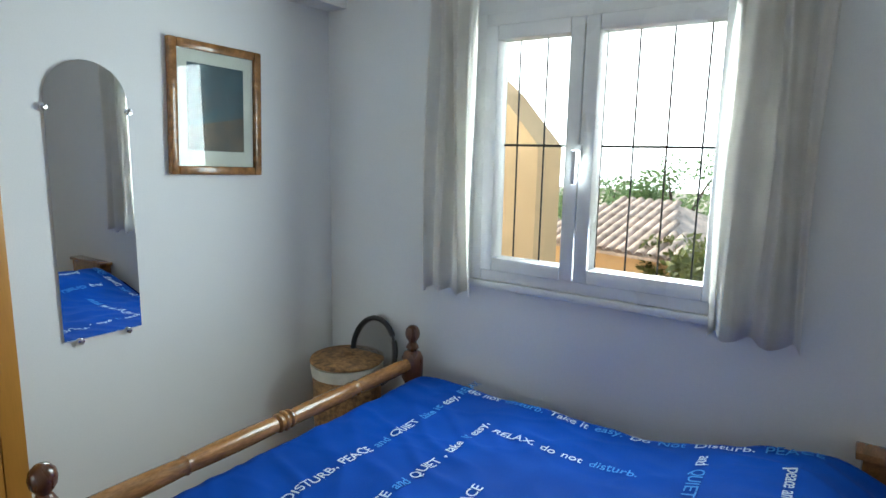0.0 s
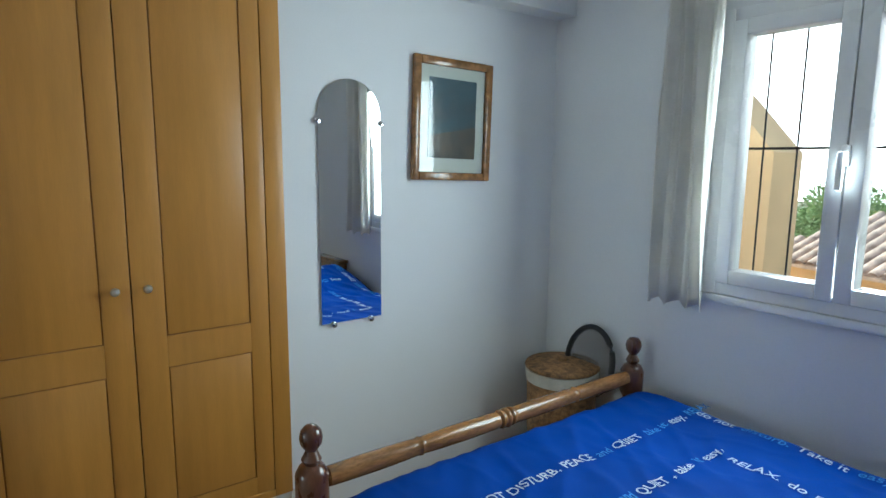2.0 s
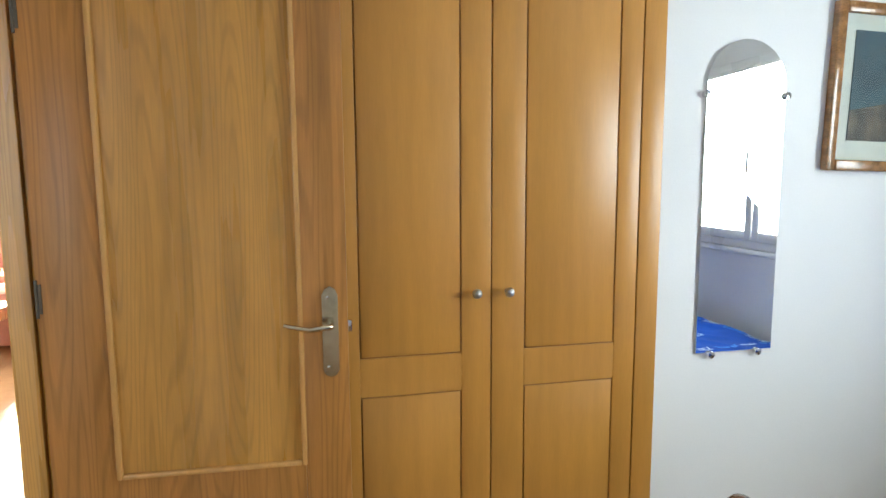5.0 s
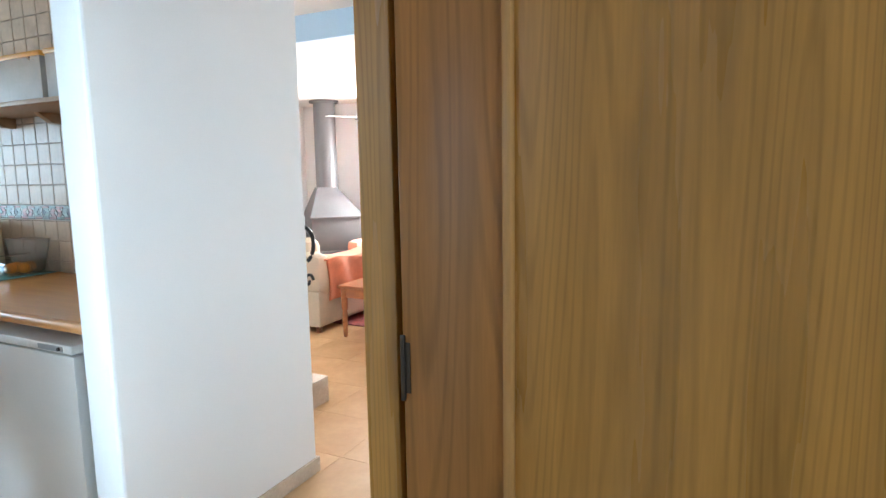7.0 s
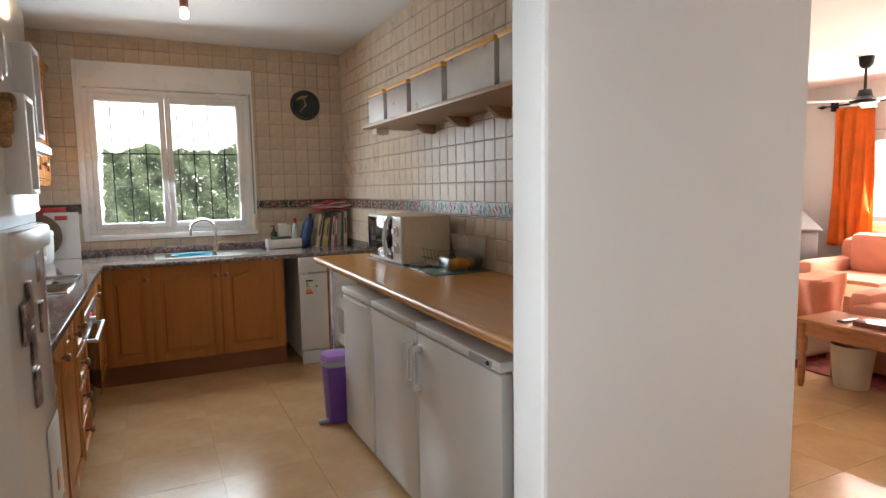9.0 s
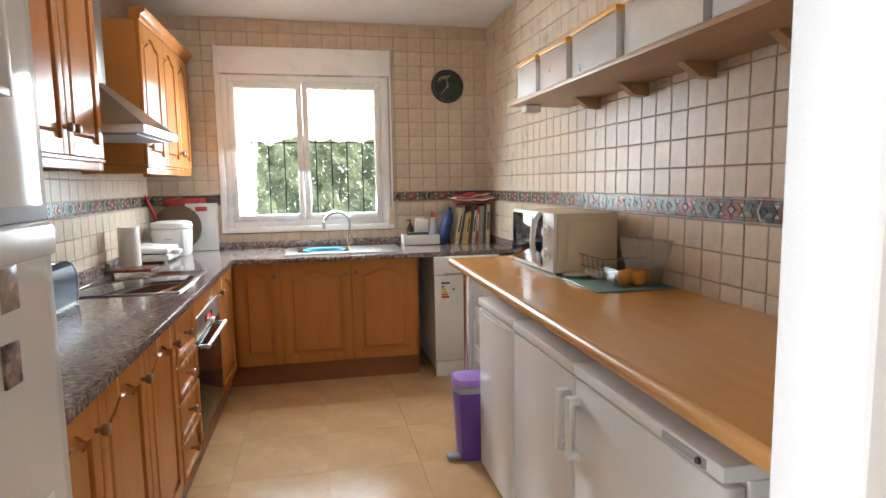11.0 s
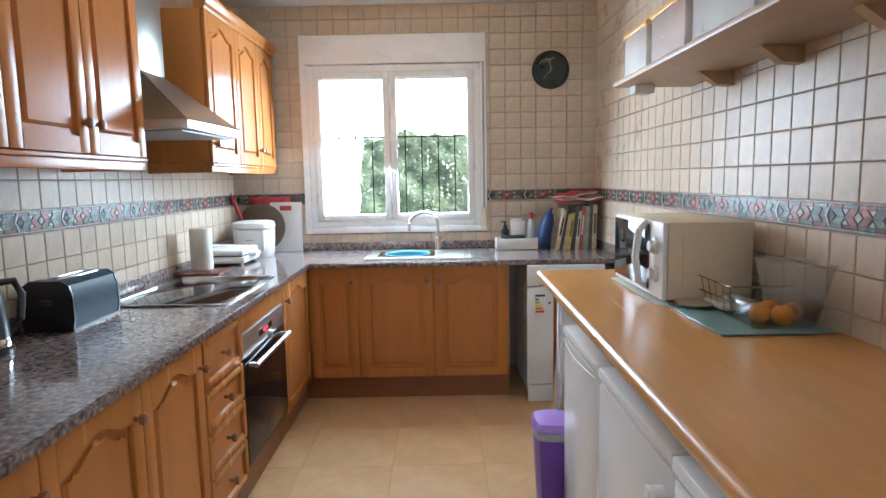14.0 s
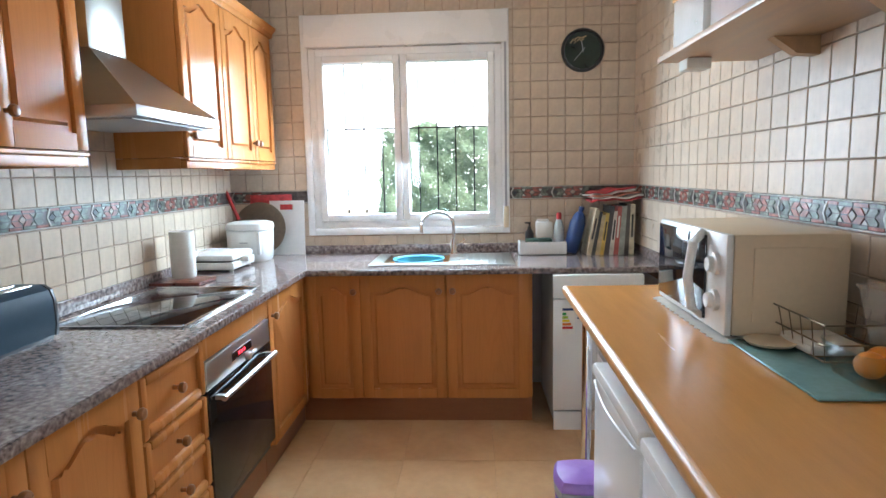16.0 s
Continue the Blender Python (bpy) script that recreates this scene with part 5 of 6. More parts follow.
# toaster
to = thing("toaster", "black two-slot toaster with chrome top", "toaster", pose(0.085, 4.13, 0.90))
tbm = bmesh.new()
prof = [(-0.085, 0.012), (0.085, 0.012), (0.092, 0.05), (0.090, 0.13), (0.080, 0.165), (0.055, 0.182), (-0.055, 0.182), (-0.080, 0.165), (-0.090, 0.13), (-0.092, 0.05)]
prism(prof, -0.145, 0.145, tbm)
bmesh.ops.bevel(tbm, geom=[e for e in tbm.edges if abs(e.verts[0].co.y - e.verts[1].co.y) < 1e-6], offset=0.012, segments=2, affect='EDGES')
part("body", tbm, TOASTER, to)
for y0, y1 in ((-0.149, -0.138), (0.138, 0.149)):
    part("end_cap", prism([(x * 1.02, 0.010 + (z - 0.012) * 1.012) for x, z in prof], y0, y1), BLACKP, to)
for x in (-0.03, 0.03):
    part("slot", boxes((x - 0.014, -0.11, 0.180, x + 0.014, 0.11, 0.185), bevel=0.002), CHROME, to)
part("lever", boxes((-0.02, -0.165, 0.10, 0.02, -0.144, 0.115), bevel=0.004), BLACKP, to)
part("base", boxes((-0.08, -0.135, 0.0, 0.08, 0.135, 0.013)), BLACKP, to, smooth=False)

# kettle
ke = thing("electric_kettle", "black electric kettle with steel band", "kettle", pose(0.048, 3.72, 0.90))
part("body", lathe([(0.078, 0.022), (0.080, 0.03), (0.076, 0.10), (0.066, 0.19), (0.060, 0.215), (0.035, 0.225), (0, 0.228)], 28), BLACKP, ke)
part("band", lathe([(0.0815, 0.024), (0.082, 0.045), (0.080, 0.05), (0.079, 0.024)], 28), CHROME, ke)
part("base", lathe([(0.085, 0), (0.086, 0.015), (0.07, 0.022), (0, 0.022)], 28), BLACKP, ke)
part("handle", tube([(0.03, 0.05, 0.215), (0.05, 0.095, 0.215), (0.06, 0.115, 0.17), (0.055, 0.105, 0.09), (0.04, 0.075, 0.06)], 0.012, 10), BLACKP, ke)

# paper roll on a dark board, sandwich toaster, fryer and trays
solid("wooden_tray", boxes((-0.015, 5.17, 0.901, 0.24, 5.36, 0.918), bevel=0.005), REDWOOD, "red-brown wooden board beside the hob", "board")
rb = lathe([(0.02, 0.0), (0.058, 0.0), (0.060, 0.004), (0.060, 0.232), (0.058, 0.236), (0.02, 0.236), (0.02, 0.0)], 32)
solid("kitchen_roll", rb, PAPER, "white kitchen paper roll standing on a board", "paper roll", m=pose(0.085, 5.335, 0.919))
st_ = thing("sandwich_toaster", "white sandwich toaster with plug and cable", "sandwich toaster", pose(0.11, 5.73, 0.90))
part("base", boxes((-0.13, -0.16, 0.012, 0.14, 0.16, 0.055), bevel=0.015), WHITEP, st_)
part("lid", boxes((-0.125, -0.155, 0.060, 0.135, 0.155, 0.098), bevel=0.018), WHITEP, st_)
part("plate_gap", boxes((-0.11, -0.145, 0.054, 0.12, 0.145, 0.061)), BLACKP, st_, smooth=False)
part("handle", boxes((0.13, -0.05, 0.045, 0.18, 0.05, 0.075), bevel=0.008), WHITEP, st_)
for x in (-0.1, 0.11):
    for y in (-0.13, 0.13):
        part("foot", lathe([(0.012, 0), (0.012, 0.013)], 10, (x, y, 0)), WHITEP, st_)
part("cable", tube([(-0.08, -0.16, 0.10), (-0.09, -0.10, 0.12), (-0.05, 0.0, 0.115), (0.04, 0.08, 0.105)], 0.004, 6), WHITEP, st_)
part("plug", boxes((-0.11, -0.20, 0.09, -0.06, -0.15, 0.125), bevel=0.01), WHITEP, st_)
fy = thing("deep_fryer", "cream deep fryer with lid", "fryer", pose(0.165, 6.06, 0.90))
part("body", squared(lathe([(0.118, 0.0), (0.128, 0.015), (0.134, 0.10), (0.136, 0.19), (0.128, 0.196), (0, 0.196)], 36), 0.4), WHITEP, fy)
part("lid", squared(lathe([(0.139, 0.198), (0.141, 0.212), (0.132, 0.236), (0.10, 0.246), (0, 0.250)], 36), 0.4), WHITEP, fy)
part("lid_seam", squared(lathe([(0.137, 0.1962), (0.137, 0.1978), (0, 0.1978)], 36), 0.4), GREYP, fy)
part("handle", boxes((0.085, -0.142, 0.05, 0.108, -0.118, 0.185), bevel=0.006), WHITEP, fy)
part("mark", boxes((-0.02, -0.1375, 0.12, 0.03, -0.130, 0.126)), GREYP, fy, smooth=False)
solid("round_tray", lathe([(0.0, 0.0), (0.165, 0.0), (0.172, -0.008), (0.165, -0.012), (0, -0.006)], 40, (0, 0, 0), 'y'), material("dark_tray", (0.12, 0.08, 0.05), 0.35, var=0.15), "round dark tray leaning on the tiles", "tray", m=pose(0.17, 6.222, 1.085, -8, 0, 0))
cbm = bmesh.new()
for r in ((-0.115, -0.006, 0, 0.115, 0.006, 0.30), (-0.115, -0.006, 0.335, 0.115, 0.006, 0.36), (-0.115, -0.006, 0.30, -0.045, 0.006, 0.335), (0.045, -0.006, 0.30, 0.115, 0.006, 0.335)):
    box(cbm, *r)
solid("chopping_board", cbm, WHITEP, "white plastic chopping board leaning on the tiles", "chopping board", m=pose(0.335, 6.262, 0.902, -4, 0, 0))
solid("red_board", boxes((-0.15, -0.005, 0, 0.13, 0.005, 0.40), bevel=0.003), RED, "red plastic board leaning behind the fryer", "board", m=pose(0.24, 6.275, 0.902, -2, 0, 0))
solid("wooden_spatula", tube([(0, 0, 0), (0.0, 0.0, 0.22)], 0.012, 8), RED, "red-handled spatula in the corner", "spatula", m=pose(0.03, 6.22, 1.145, 0, -22, 0))
so = solid("wall_socket", boxes((-0.05, 5.60, 1.05, -0.038, 5.68, 1.13), bevel=0.004), WHITEP, "white wall socket above the worktop", "socket")
sw = solid("wall_socket", boxes((1.98, 6.292, 1.03, 2.06, 6.305, 1.11), bevel=0.004), WHITEP, "white wall socket above the worktop", "socket")

# sink tidy, bottles, books
td = thing("sink_tidy", "white plastic sink tidy holding sponge", "tidy", pose(2.0, 6.17, 0.90))
tdb = bmesh.new()
for r in ((-0.14, -0.07, 0.004, 0.14, 0.07, 0.010), (-0.145, -0.075, 0.004, -0.138, 0.075, 0.082), (0.138, -0.075, 0.004, 0.145, 0.075, 0.082), (-0.138, -0.075, 0.004, 0.138, -0.068, 0.082), (-0.138, 0.068, 0.004, 0.138, 0.075, 0.082)):
    box(tdb, *r, bevel=0.002)
part("tub", tdb, WHITEP, td)
part("sponge", boxes((-0.10, -0.05, 0.06, 0.06, 0.03, 0.10), bevel=0.008), material("dark_green_sponge", (0.03, 0.06, 0.04), 0.9), td)
so1 = thing("soap_bottle", "dark soap bottle with pump in the tidy", "bottle", pose(1.925, 6.20, 0.912))
part("bottle", lathe([(0.025, 0), (0.028, 0.01), (0.028, 0.12), (0.012, 0.145), (0.012, 0.16), (0, 0.16)], 18), BLACKP, so1)
part("pump", boxes((-0.006, -0.006, 0.16, 0.006, 0.006, 0.18), (-0.03, -0.006, 0.178, 0.008, 0.006, 0.188), bevel=0.002), BLACKP, so1)
so2 = thing("detergent_bottle", "clear detergent bottle with red cap", "bottle", pose(2.11, 6.19, 0.90))
part("bottle", lathe([(0.034, 0), (0.036, 0.02), (0.034, 0.14), (0.028, 0.18), (0.014, 0.215), (0, 0.215)], 20), material("clear_detergent", (0.55, 0.60, 0.58), 0.2, var=0.05, alpha=0.7), so2)
part("cap", lathe([(0.016, 0.216), (0.016, 0.25), (0.012, 0.258), (0, 0.258)], 16), RED, so2)
solid("packet", boxes((1.965, 6.18, 0.98, 2.07, 6.22, 1.10), bevel=0.006), PAPER, "white packet standing in the tidy", "packet")
hw = lathe([(0.0, 0.0), (0.07, 0.01), (0.085, 0.05), (0.085, 0.20), (0.06, 0.25), (0.025, 0.27), (0.03, 0.30), (0, 0.30)], 24)
for v in hw.verts:
    v.co.x, v.co.y = v.co.x * 0.55, v.co.y * 0.8
solid("hot_water_bottle", hw, BLUER, "blue hot-water bottle leaning on the books", "hot-water bottle", m=pose(2.175, 6.16, 0.902, 0, 14, 0))
rnd = random.Random(5)
BOOKC = [(0.60, 0.50, 0.34), (0.05, 0.05, 0.05), (0.58, 0.46, 0.26), (0.66, 0.46, 0.10), (0.07, 0.06, 0.06), (0.66, 0.62, 0.54), (0.42, 0.10, 0.08), (0.34, 0.36, 0.30), (0.08, 0.07, 0.06), (0.60, 0.54, 0.38)]
bx = 2.262
for k, c in enumerate(BOOKC):
    w = (0.026, 0.020, 0.024, 0.022, 0.028, 0.024, 0.026, 0.032, 0.024, 0.030)[k]
    h = (0.29, 0.27, 0.25, 0.26, 0.30, 0.27, 0.30, 0.30, 0.31, 0.31)[k]
    lean = 11 - k * 1.1
    bo = thing("book", "upright cookery book in the row by the wall", "book", pose(bx, 6.16, 0.902, 0, lean, 0), "row of cookery books")
    mt_ = material("book_cover_%s" % "abcdefghij"[k], c, 0.5, var=0.15, scale=20)
    part("cover", boxes((0, -0.10, 0, 0.002, 0.10, h), (w - 0.002, -0.10, 0, w, 0.10, h), (0.002, -0.10, 0, w - 0.002, -0.098, h)), mt_, bo, smooth=False)
    part("pages", boxes((0.002, -0.097, 0.003, w - 0.002, 0.095, h - 0.003)), PAPER, bo, smooth=False)
    if k in (0, 3, 5, 6, 9):
        part("spine_title", boxes((w * 0.3, -0.1008, h * 0.35, w * 0.7, -0.1001, h * 0.8)), (PAPER, BLACKP)[k in (0, 3, 5, 9)], bo, smooth=False)
    bx += w / math.cos(radians(lean)) + 0.003
CLOTHS = (("red checked kitchen cloth folded on the books", RED, 1.226, 0.0), ("pale folded kitchen cloth lying on the books", PAPER, 1.242, 0.6),
          ("faded red kitchen cloth folded on the books", SALMON, 1.257, 1.4), ("pale folded kitchen cloth lying on the books", PAPER, 1.270, 2.2), ("red checked kitchen cloth folded on the books", RED, 1.283, 3.1))
for label, mat, z0, ph in CLOTHS:
    def fold(u, v, z0=z0, ph=ph):
        x = 2.285 + 0.018 * math.sin(ph * 2) + (0.30 - 0.03 * ph / 3) * u
        return (x, 6.055 + 0.012 * math.sin(ph * 3 + 4 * u) + 0.2 * v, z0 + 0.022 * u + 0.006 * math.sin(6 * u + 2 * v + ph) + 0.004 * math.sin(15 * u + ph * 2))
    thicken(solid("folded_cloth", grid_sheet(20, 10, fold), mat, label, "cloth", group="pile of kitchen cloths"), 0.010)

# ---- living room, seen through the openings ----
stv = thing("fireplace_stove", "grey steel corner stove with hood and flue", "stove", pose(7.42, 5.36, 0, 0, 0, 45))


def ring_loft(levels, bm=None):
    """Joins rectangular rings (half width, front depth, back depth, z)."""
    bm = bm or bmesh.new()
    rs = []
    for w, f, b, z in levels:
        rs.append([bm.verts.new(p) for p in ((-w, f, z), (w, f, z), (w, b, z), (-w, b, z))])
    for a, c in zip(rs, rs[1:]):
        for i in range(4):
            bm.faces.new((a[i], a[(i + 1) % 4], c[(i + 1) % 4], c[i]))
    bm.faces.new(rs[0])
    bm.faces.new(rs[-1])
    return bm


part("hood", ring_loft([(0.46, -0.42, 0.30, 0.88), (0.46, -0.42, 0.30, 0.90), (0.16, -0.12, 0.16, 1.27), (0.15, -0.11, 0.15, 1.29)]), STOVE, stv, smooth=False)
part("flue", lathe([(0.15, 1.28), (0.15, 2.44)], 24), STOVE, stv)
part("flue_collar", lathe([(0.20, 2.44), (0.20, 2.468)], 24), STOVE, stv)
part("firebox", boxes((-0.43, -0.38, 0.44, 0.43, 0.28, 0.88), bevel=0.006), STOVE, stv)
part("fire_door", frame_ring(bmesh.new(), -0.36, 0.50, 0.36, 0.85, 0.04, -0.405, -0.381, 0.004), STOVE, stv)
part("fire_glass", boxes((-0.32, -0.392, 0.54, 0.32, -0.384, 0.81)), BLACKG, stv, smooth=False)
part("log_shelf", boxes((-0.45, -0.38, 0.0, 0.45, 0.28, 0.04), (-0.45, -0.38, 0.04, -0.40, 0.28, 0.44), (0.40, -0.38, 0.04, 0.45, 0.28, 0.44), (-0.40, 0.24, 0.04, 0.40, 0.28, 0.44)), STOVE, stv, smooth=False)
rnd = random.Random(2)
for k in range(11):
    lx, lz = -0.33 + 0.13 * (k % 6) + (0.06 if k > 5 else 0), 0.095 + (0.10 if k > 5 else 0)
    solid("firewood_log", lathe([(0.001, -0.37), (0.052, -0.368), (0.054, -0.05), (0.001, -0.048)], 8, (0, 0, 0), 'y'), FIREWOOD, "split firewood log under the stove", "log", group="logs under the stove", m=pose(7.42, 5.36, 0, 0, 0, 45) @ pose(lx, 0, lz, 0, rnd.uniform(0, 40), 0))

LW = pane_window("window_3", "white living room window, sunlit, closed", -0.88, 0.87, 0.87, 1.94, 0.0, 0.10, pose(7.9, 3.78, 0, 0, 0, -90), handle=False)
curtain("curtain", "orange tab-top curtain hanging from an iron rod", 0.40, 1.50, 4, 0.035, ORANGE, pose(7.79, 4.68, 2.20, 0, 0, 90), 4, 0.1)
crod = thing("curtain_rod", "black iron curtain rod with pointed end", "curtain rod")
part("rod", tube([(7.80, 5.02, 2.235), (7.80, 2.4, 2.235)], 0.010, 8), IRON, crod)
part("finial", lathe([(0.010, 5.02), (0.022, 5.05), (0.018, 5.07), (0.0, 5.12)], 12, (7.80, 0, 2.235), 'y'), IRON, crod)
for yy in (3.88, 4.95):
    part("bracket", boxes((7.79, yy - 0.01, 2.18, 7.899, yy + 0.01, 2.30)), IRON, crod, smooth=False)

# ceiling fan
fan = thing("ceiling_fan", "black ceiling fan with thin pale blades, at rest", "fan", pose(6.55, 3.93, 2.47))
part("canopy", lathe([(0.03, -0.10), (0.055, -0.07), (0.06, -0.001)], 20), IRON, fan)
part("rod", lathe([(0.012, -0.30), (0.012, -0.09)], 12), IRON, fan)
part("motor", lathe([(0.0, -0.40), (0.10, -0.395), (0.115, -0.37), (0.06, -0.335), (0.045, -0.28), (0, -0.275)], 28), IRON, fan)
for k in range(3):
    b = part("blade", boxes((0.10, -0.06, -0.372, 0.62, 0.06, -0.366), bevel=0.002), PVC, fan, "white blade")
    b.matrix_local = pose(0, 0, 0, 0, 0, 25 + 120 * k)


def sofa(label, m, w, d, h, mat, arm=0.18, group="sofas", high=0.06):
    s = thing("sofa", label, "sofa", m, group)
    part("base", boxes((-w / 2, 0, 0.06, w / 2, d, 0.36), bevel=0.03), mat, s)
    part("backrest", boxes((-w / 2 + 0.02, d - 0.24, 0.30, w / 2 - 0.02, d, h), bevel=0.09), mat, s)
    for x in (-w / 2, w / 2 - arm):
        part("armrest", boxes((x, 0.02, 0.30, x + arm, d - 0.05, 0.62), bevel=0.07), mat, s)
    n = max(1, round((w - 2 * arm) / 0.65))
    cw = (w - 2 * arm) / n
    for k in range(n):
        x = -w / 2 + arm + k * cw
        part("seat_cushion", boxes((x + 0.005, 0.0, 0.35, x + cw - 0.005, d - 0.22, 0.49), bevel=0.05), mat, s)
        part("back_cushion", boxes((x + 0.01, d - 0.36, 0.46, x + cw - 0.01, d - 0.18, h + high), bevel=0.07), mat, s)
    for x in (-w / 2 + 0.06, w / 2 - 0.06):
        for y in (0.06, d - 0.06):
            part("foot", lathe([(0.03, 0), (0.035, 0.06)], 12, (x, y, 0)), BEDD, s)
    return s


sofa("salmon covered sofa standing under the sunny window", pose(6.86, 3.55, 0, 0, 0, -90), 2.3, 0.95, 0.82, SALMON)
sofa("salmon covered sofa with its back to the console table", pose(6.32, 2.55, 0, 0, 0, 90), 1.7, 0.88, 0.545, SALMON, high=0.0)
arm = thing("armchair", "cream cloth sofa with scrolled arm seen from the side", "sofa", pose(4.92, 3.60, 0))
part("base", boxes((0.0, 0.02, 0.05, 0.86, 1.7, 0.40), bevel=0.04), CREAMC, arm)
part("back", boxes((0.0, 0.0, 0.35, 0.22, 1.7, 0.74), bevel=0.09), CREAMC, arm)
part("armrest", boxes((0.04, 0.0, 0.30, 0.86, 0.20, 0.64), bevel=0.09), CREAMC, arm)
part("seat_cushion", boxes((0.2, 0.2, 0.38, 0.88, 0.9, 0.52), bevel=0.06), CREAMC, arm)
part("back_cushion", boxes((0.14, 0.22, 0.48, 0.36, 0.85, 0.86), bevel=0.09), CREAMC, arm)
for x, y in ((0.06, 0.08), (0.80, 0.08), (0.06, 1.6), (0.80, 1.6)):
    part("foot", lathe([(0.03, 0), (0.03, 0.055)], 10, (x, y, 0)), BEDD, arm)


def throw_point(u, v):
    x = 5.02 + u * 0.78 + 0.02 * math.sin(9 * v + 4 * u)
    s = v * 0.95
    if s < 0.38:
        return (x, 3.575 + 0.014 * math.sin(14 * u + 3 * v), 0.30 + s)
    if s < 0.60:
        return (x, 3.585 + (s - 0.38), 0.68 + 0.015 * math.sin(8 * u))
    return (x, 3.81, 0.675 - (s - 0.60) * 0.6)


thicken(solid("throw", grid_sheet(28, 30, throw_point), TERRA, "terracotta throw draped over the sofa arm", "throw"), 0.012)


def table(name, label, cat, x0, y0, x1, y1, h, mat, leg=0.05, drawer=False):
    t = thing(name, label, cat)
    part("tabletop", boxes((x0, y0, h - 0.028, x1, y1, h), bevel=0.006), mat, t)
    part("apron", boxes((x0 + 0.03, y0 + 0.04, h - 0.115, x0 + 0.05, y1 - 0.04, h - 0.029), (x1 - 0.05, y0 + 0.04, h - 0.115, x1 - 0.03, y1 - 0.04, h - 0.029),
                        (x0 + 0.05, y0 + 0.03, h - 0.115, x1 - 0.05, y0 + 0.05, h - 0.029), (x0 + 0.05, y1 - 0.05, h - 0.115, x1 - 0.05, y1 - 0.03, h - 0.029)), mat, t, smooth=False)
    for x in (x0 + 0.045, x1 - 0.045):
        for y in (y0 + 0.045, y1 - 0.045):
            part("leg", lathe([(0.016, 0), (0.022, 0.03), (0.026, h * 0.45), (0.020, h * 0.50), (0.030, h * 0.55), (0.030, h - 0.03)], 14, (x, y, 0)), mat, t)
    return t


table("console_table", "orange pine table behind the sofa", "table", 4.90, 2.46, 5.36, 3.40, 0.48, PINE)
table("coffee_table", "orange pine coffee table in the sun", "table", 6.15, 3.42, 6.80, 4.22, 0.45, PINE)
solid("waste_basket", lathe([(0.10, 0), (0.105, 0.01), (0.135, 0.29), (0.14, 0.30), (0.128, 0.30), (0.098, 0.02), (0, 0.02)], 28), CREAMC, "pale woven waste basket under the console table", "basket", m=pose(5.22, 3.18, 0))
tl = thing("table_lamp", "cream table lamp with cone shade on the table", "lamp", pose(5.13, 2.68, 0.48))
part("base", lathe([(0.06, 0), (0.06, 0.012), (0.03, 0.03), (0.045, 0.07), (0.02, 0.11), (0.012, 0.17), (0, 0.17)], 20), CREAMP, tl)
part("shade", lathe([(0.13, 0.15), (0.055, 0.33), (0.052, 0.33), (0.126, 0.15)], 28), material("cream_lamp_shade", (0.62, 0.48, 0.32), 0.8), tl)
solid("book", boxes((4.98, 2.86, 0.481, 5.12, 3.06, 0.512), bevel=0.003), REDWOOD, "brown wooden box lying on the table", "box")
solid("remote_control", boxes((5.0, 3.12, 0.481, 5.16, 3.17, 0.497), bevel=0.004), BLACKP, "black remote control on the table", "remote")
solid("rug", boxes((5.3, 2.9, 0.001, 6.9, 4.5, 0.010), bevel=0.003), material("red_rug", (0.30, 0.06, 0.05), 0.95, var=0.3, scale=14, fine=120), "dark red rug under the coffee table", "rug")

# foot of the stairs with wrought-iron newel
stairs = thing("stairs", "marble stairs beginning behind the kitchen wall", "stairs")
for k in range(4):
    part("step", boxes((2.80, 2.56, 0.17 * k, 3.63 - 0.28 * k, 3.45, 0.17 * (k + 1)), bevel=0.004), SKIRT, stairs)
nw = thing("stair_rail", "black wrought-iron stair rail with scrolled end", "rail", pose(3.55, 2.66, 0.17))
part("newel", tube([(0, 0, 0), (0, 0, 0.90)], 0.012, 8), IRON, nw)
spi = []
for k in range(40):
    a = -1.2 + k * 0.17
    r = 0.125 * (1 - k / 46)
    spi.append((r * math.cos(a) * 0.6, r * math.cos(a) * -0.4, 0.93 - 0.05 + r * 1.1 * math.sin(a)))
part("scroll", tube(spi, 0.013, 8), IRON, nw)
spi2 = [(0.05 + 0.05 * (1 - k / 30) * math.cos(0.25 * k), 0, 0.62 + 0.05 * (1 - k / 30) * math.sin(0.25 * k)) for k in range(26)]
part("scroll", tube(spi2, 0.010, 8), IRON, nw)
part("handrail", tube([(-0.02, 0.0, 0.98), (-0.6, 0.0, 1.36)], 0.018, 10), IRON, nw)

# ---- outside ----


def leaf_cloud(n, sample, size, seed, facing=None):
    """Many small leaf blades as one mesh; facing turns most of them towards the light."""
    r = random.Random(seed)
    vs, fs = [], []
    for _ in range(n):
        c = Vector(sample(r))
        d = Vector((r.uniform(-1, 1), r.uniform(-1, 1), r.uniform(-0.6, 1))).normalized()
        w = d.cross(Vector((r.uniform(-1, 1), r.uniform(-1, 1), r.uniform(-1, 1)))).normalized()
        if facing:
            nrm = (Vector(facing) + 0.75 * w).normalized()
            d = (d - nrm * d.dot(nrm)).normalized()
            w = nrm.cross(d)
        s = size * r.uniform(0.6, 1.3)
        i = len(vs)
        vs += [c - d * s, c + w * s * 0.45, c + d * s, c - w * s * 0.45]
        fs.append((i, i + 1, i + 2, i + 3))
    me = bpy.data.meshes.new("leaves")
    me.from_pydata([tuple(v) for v in vs], [], fs)
    return me


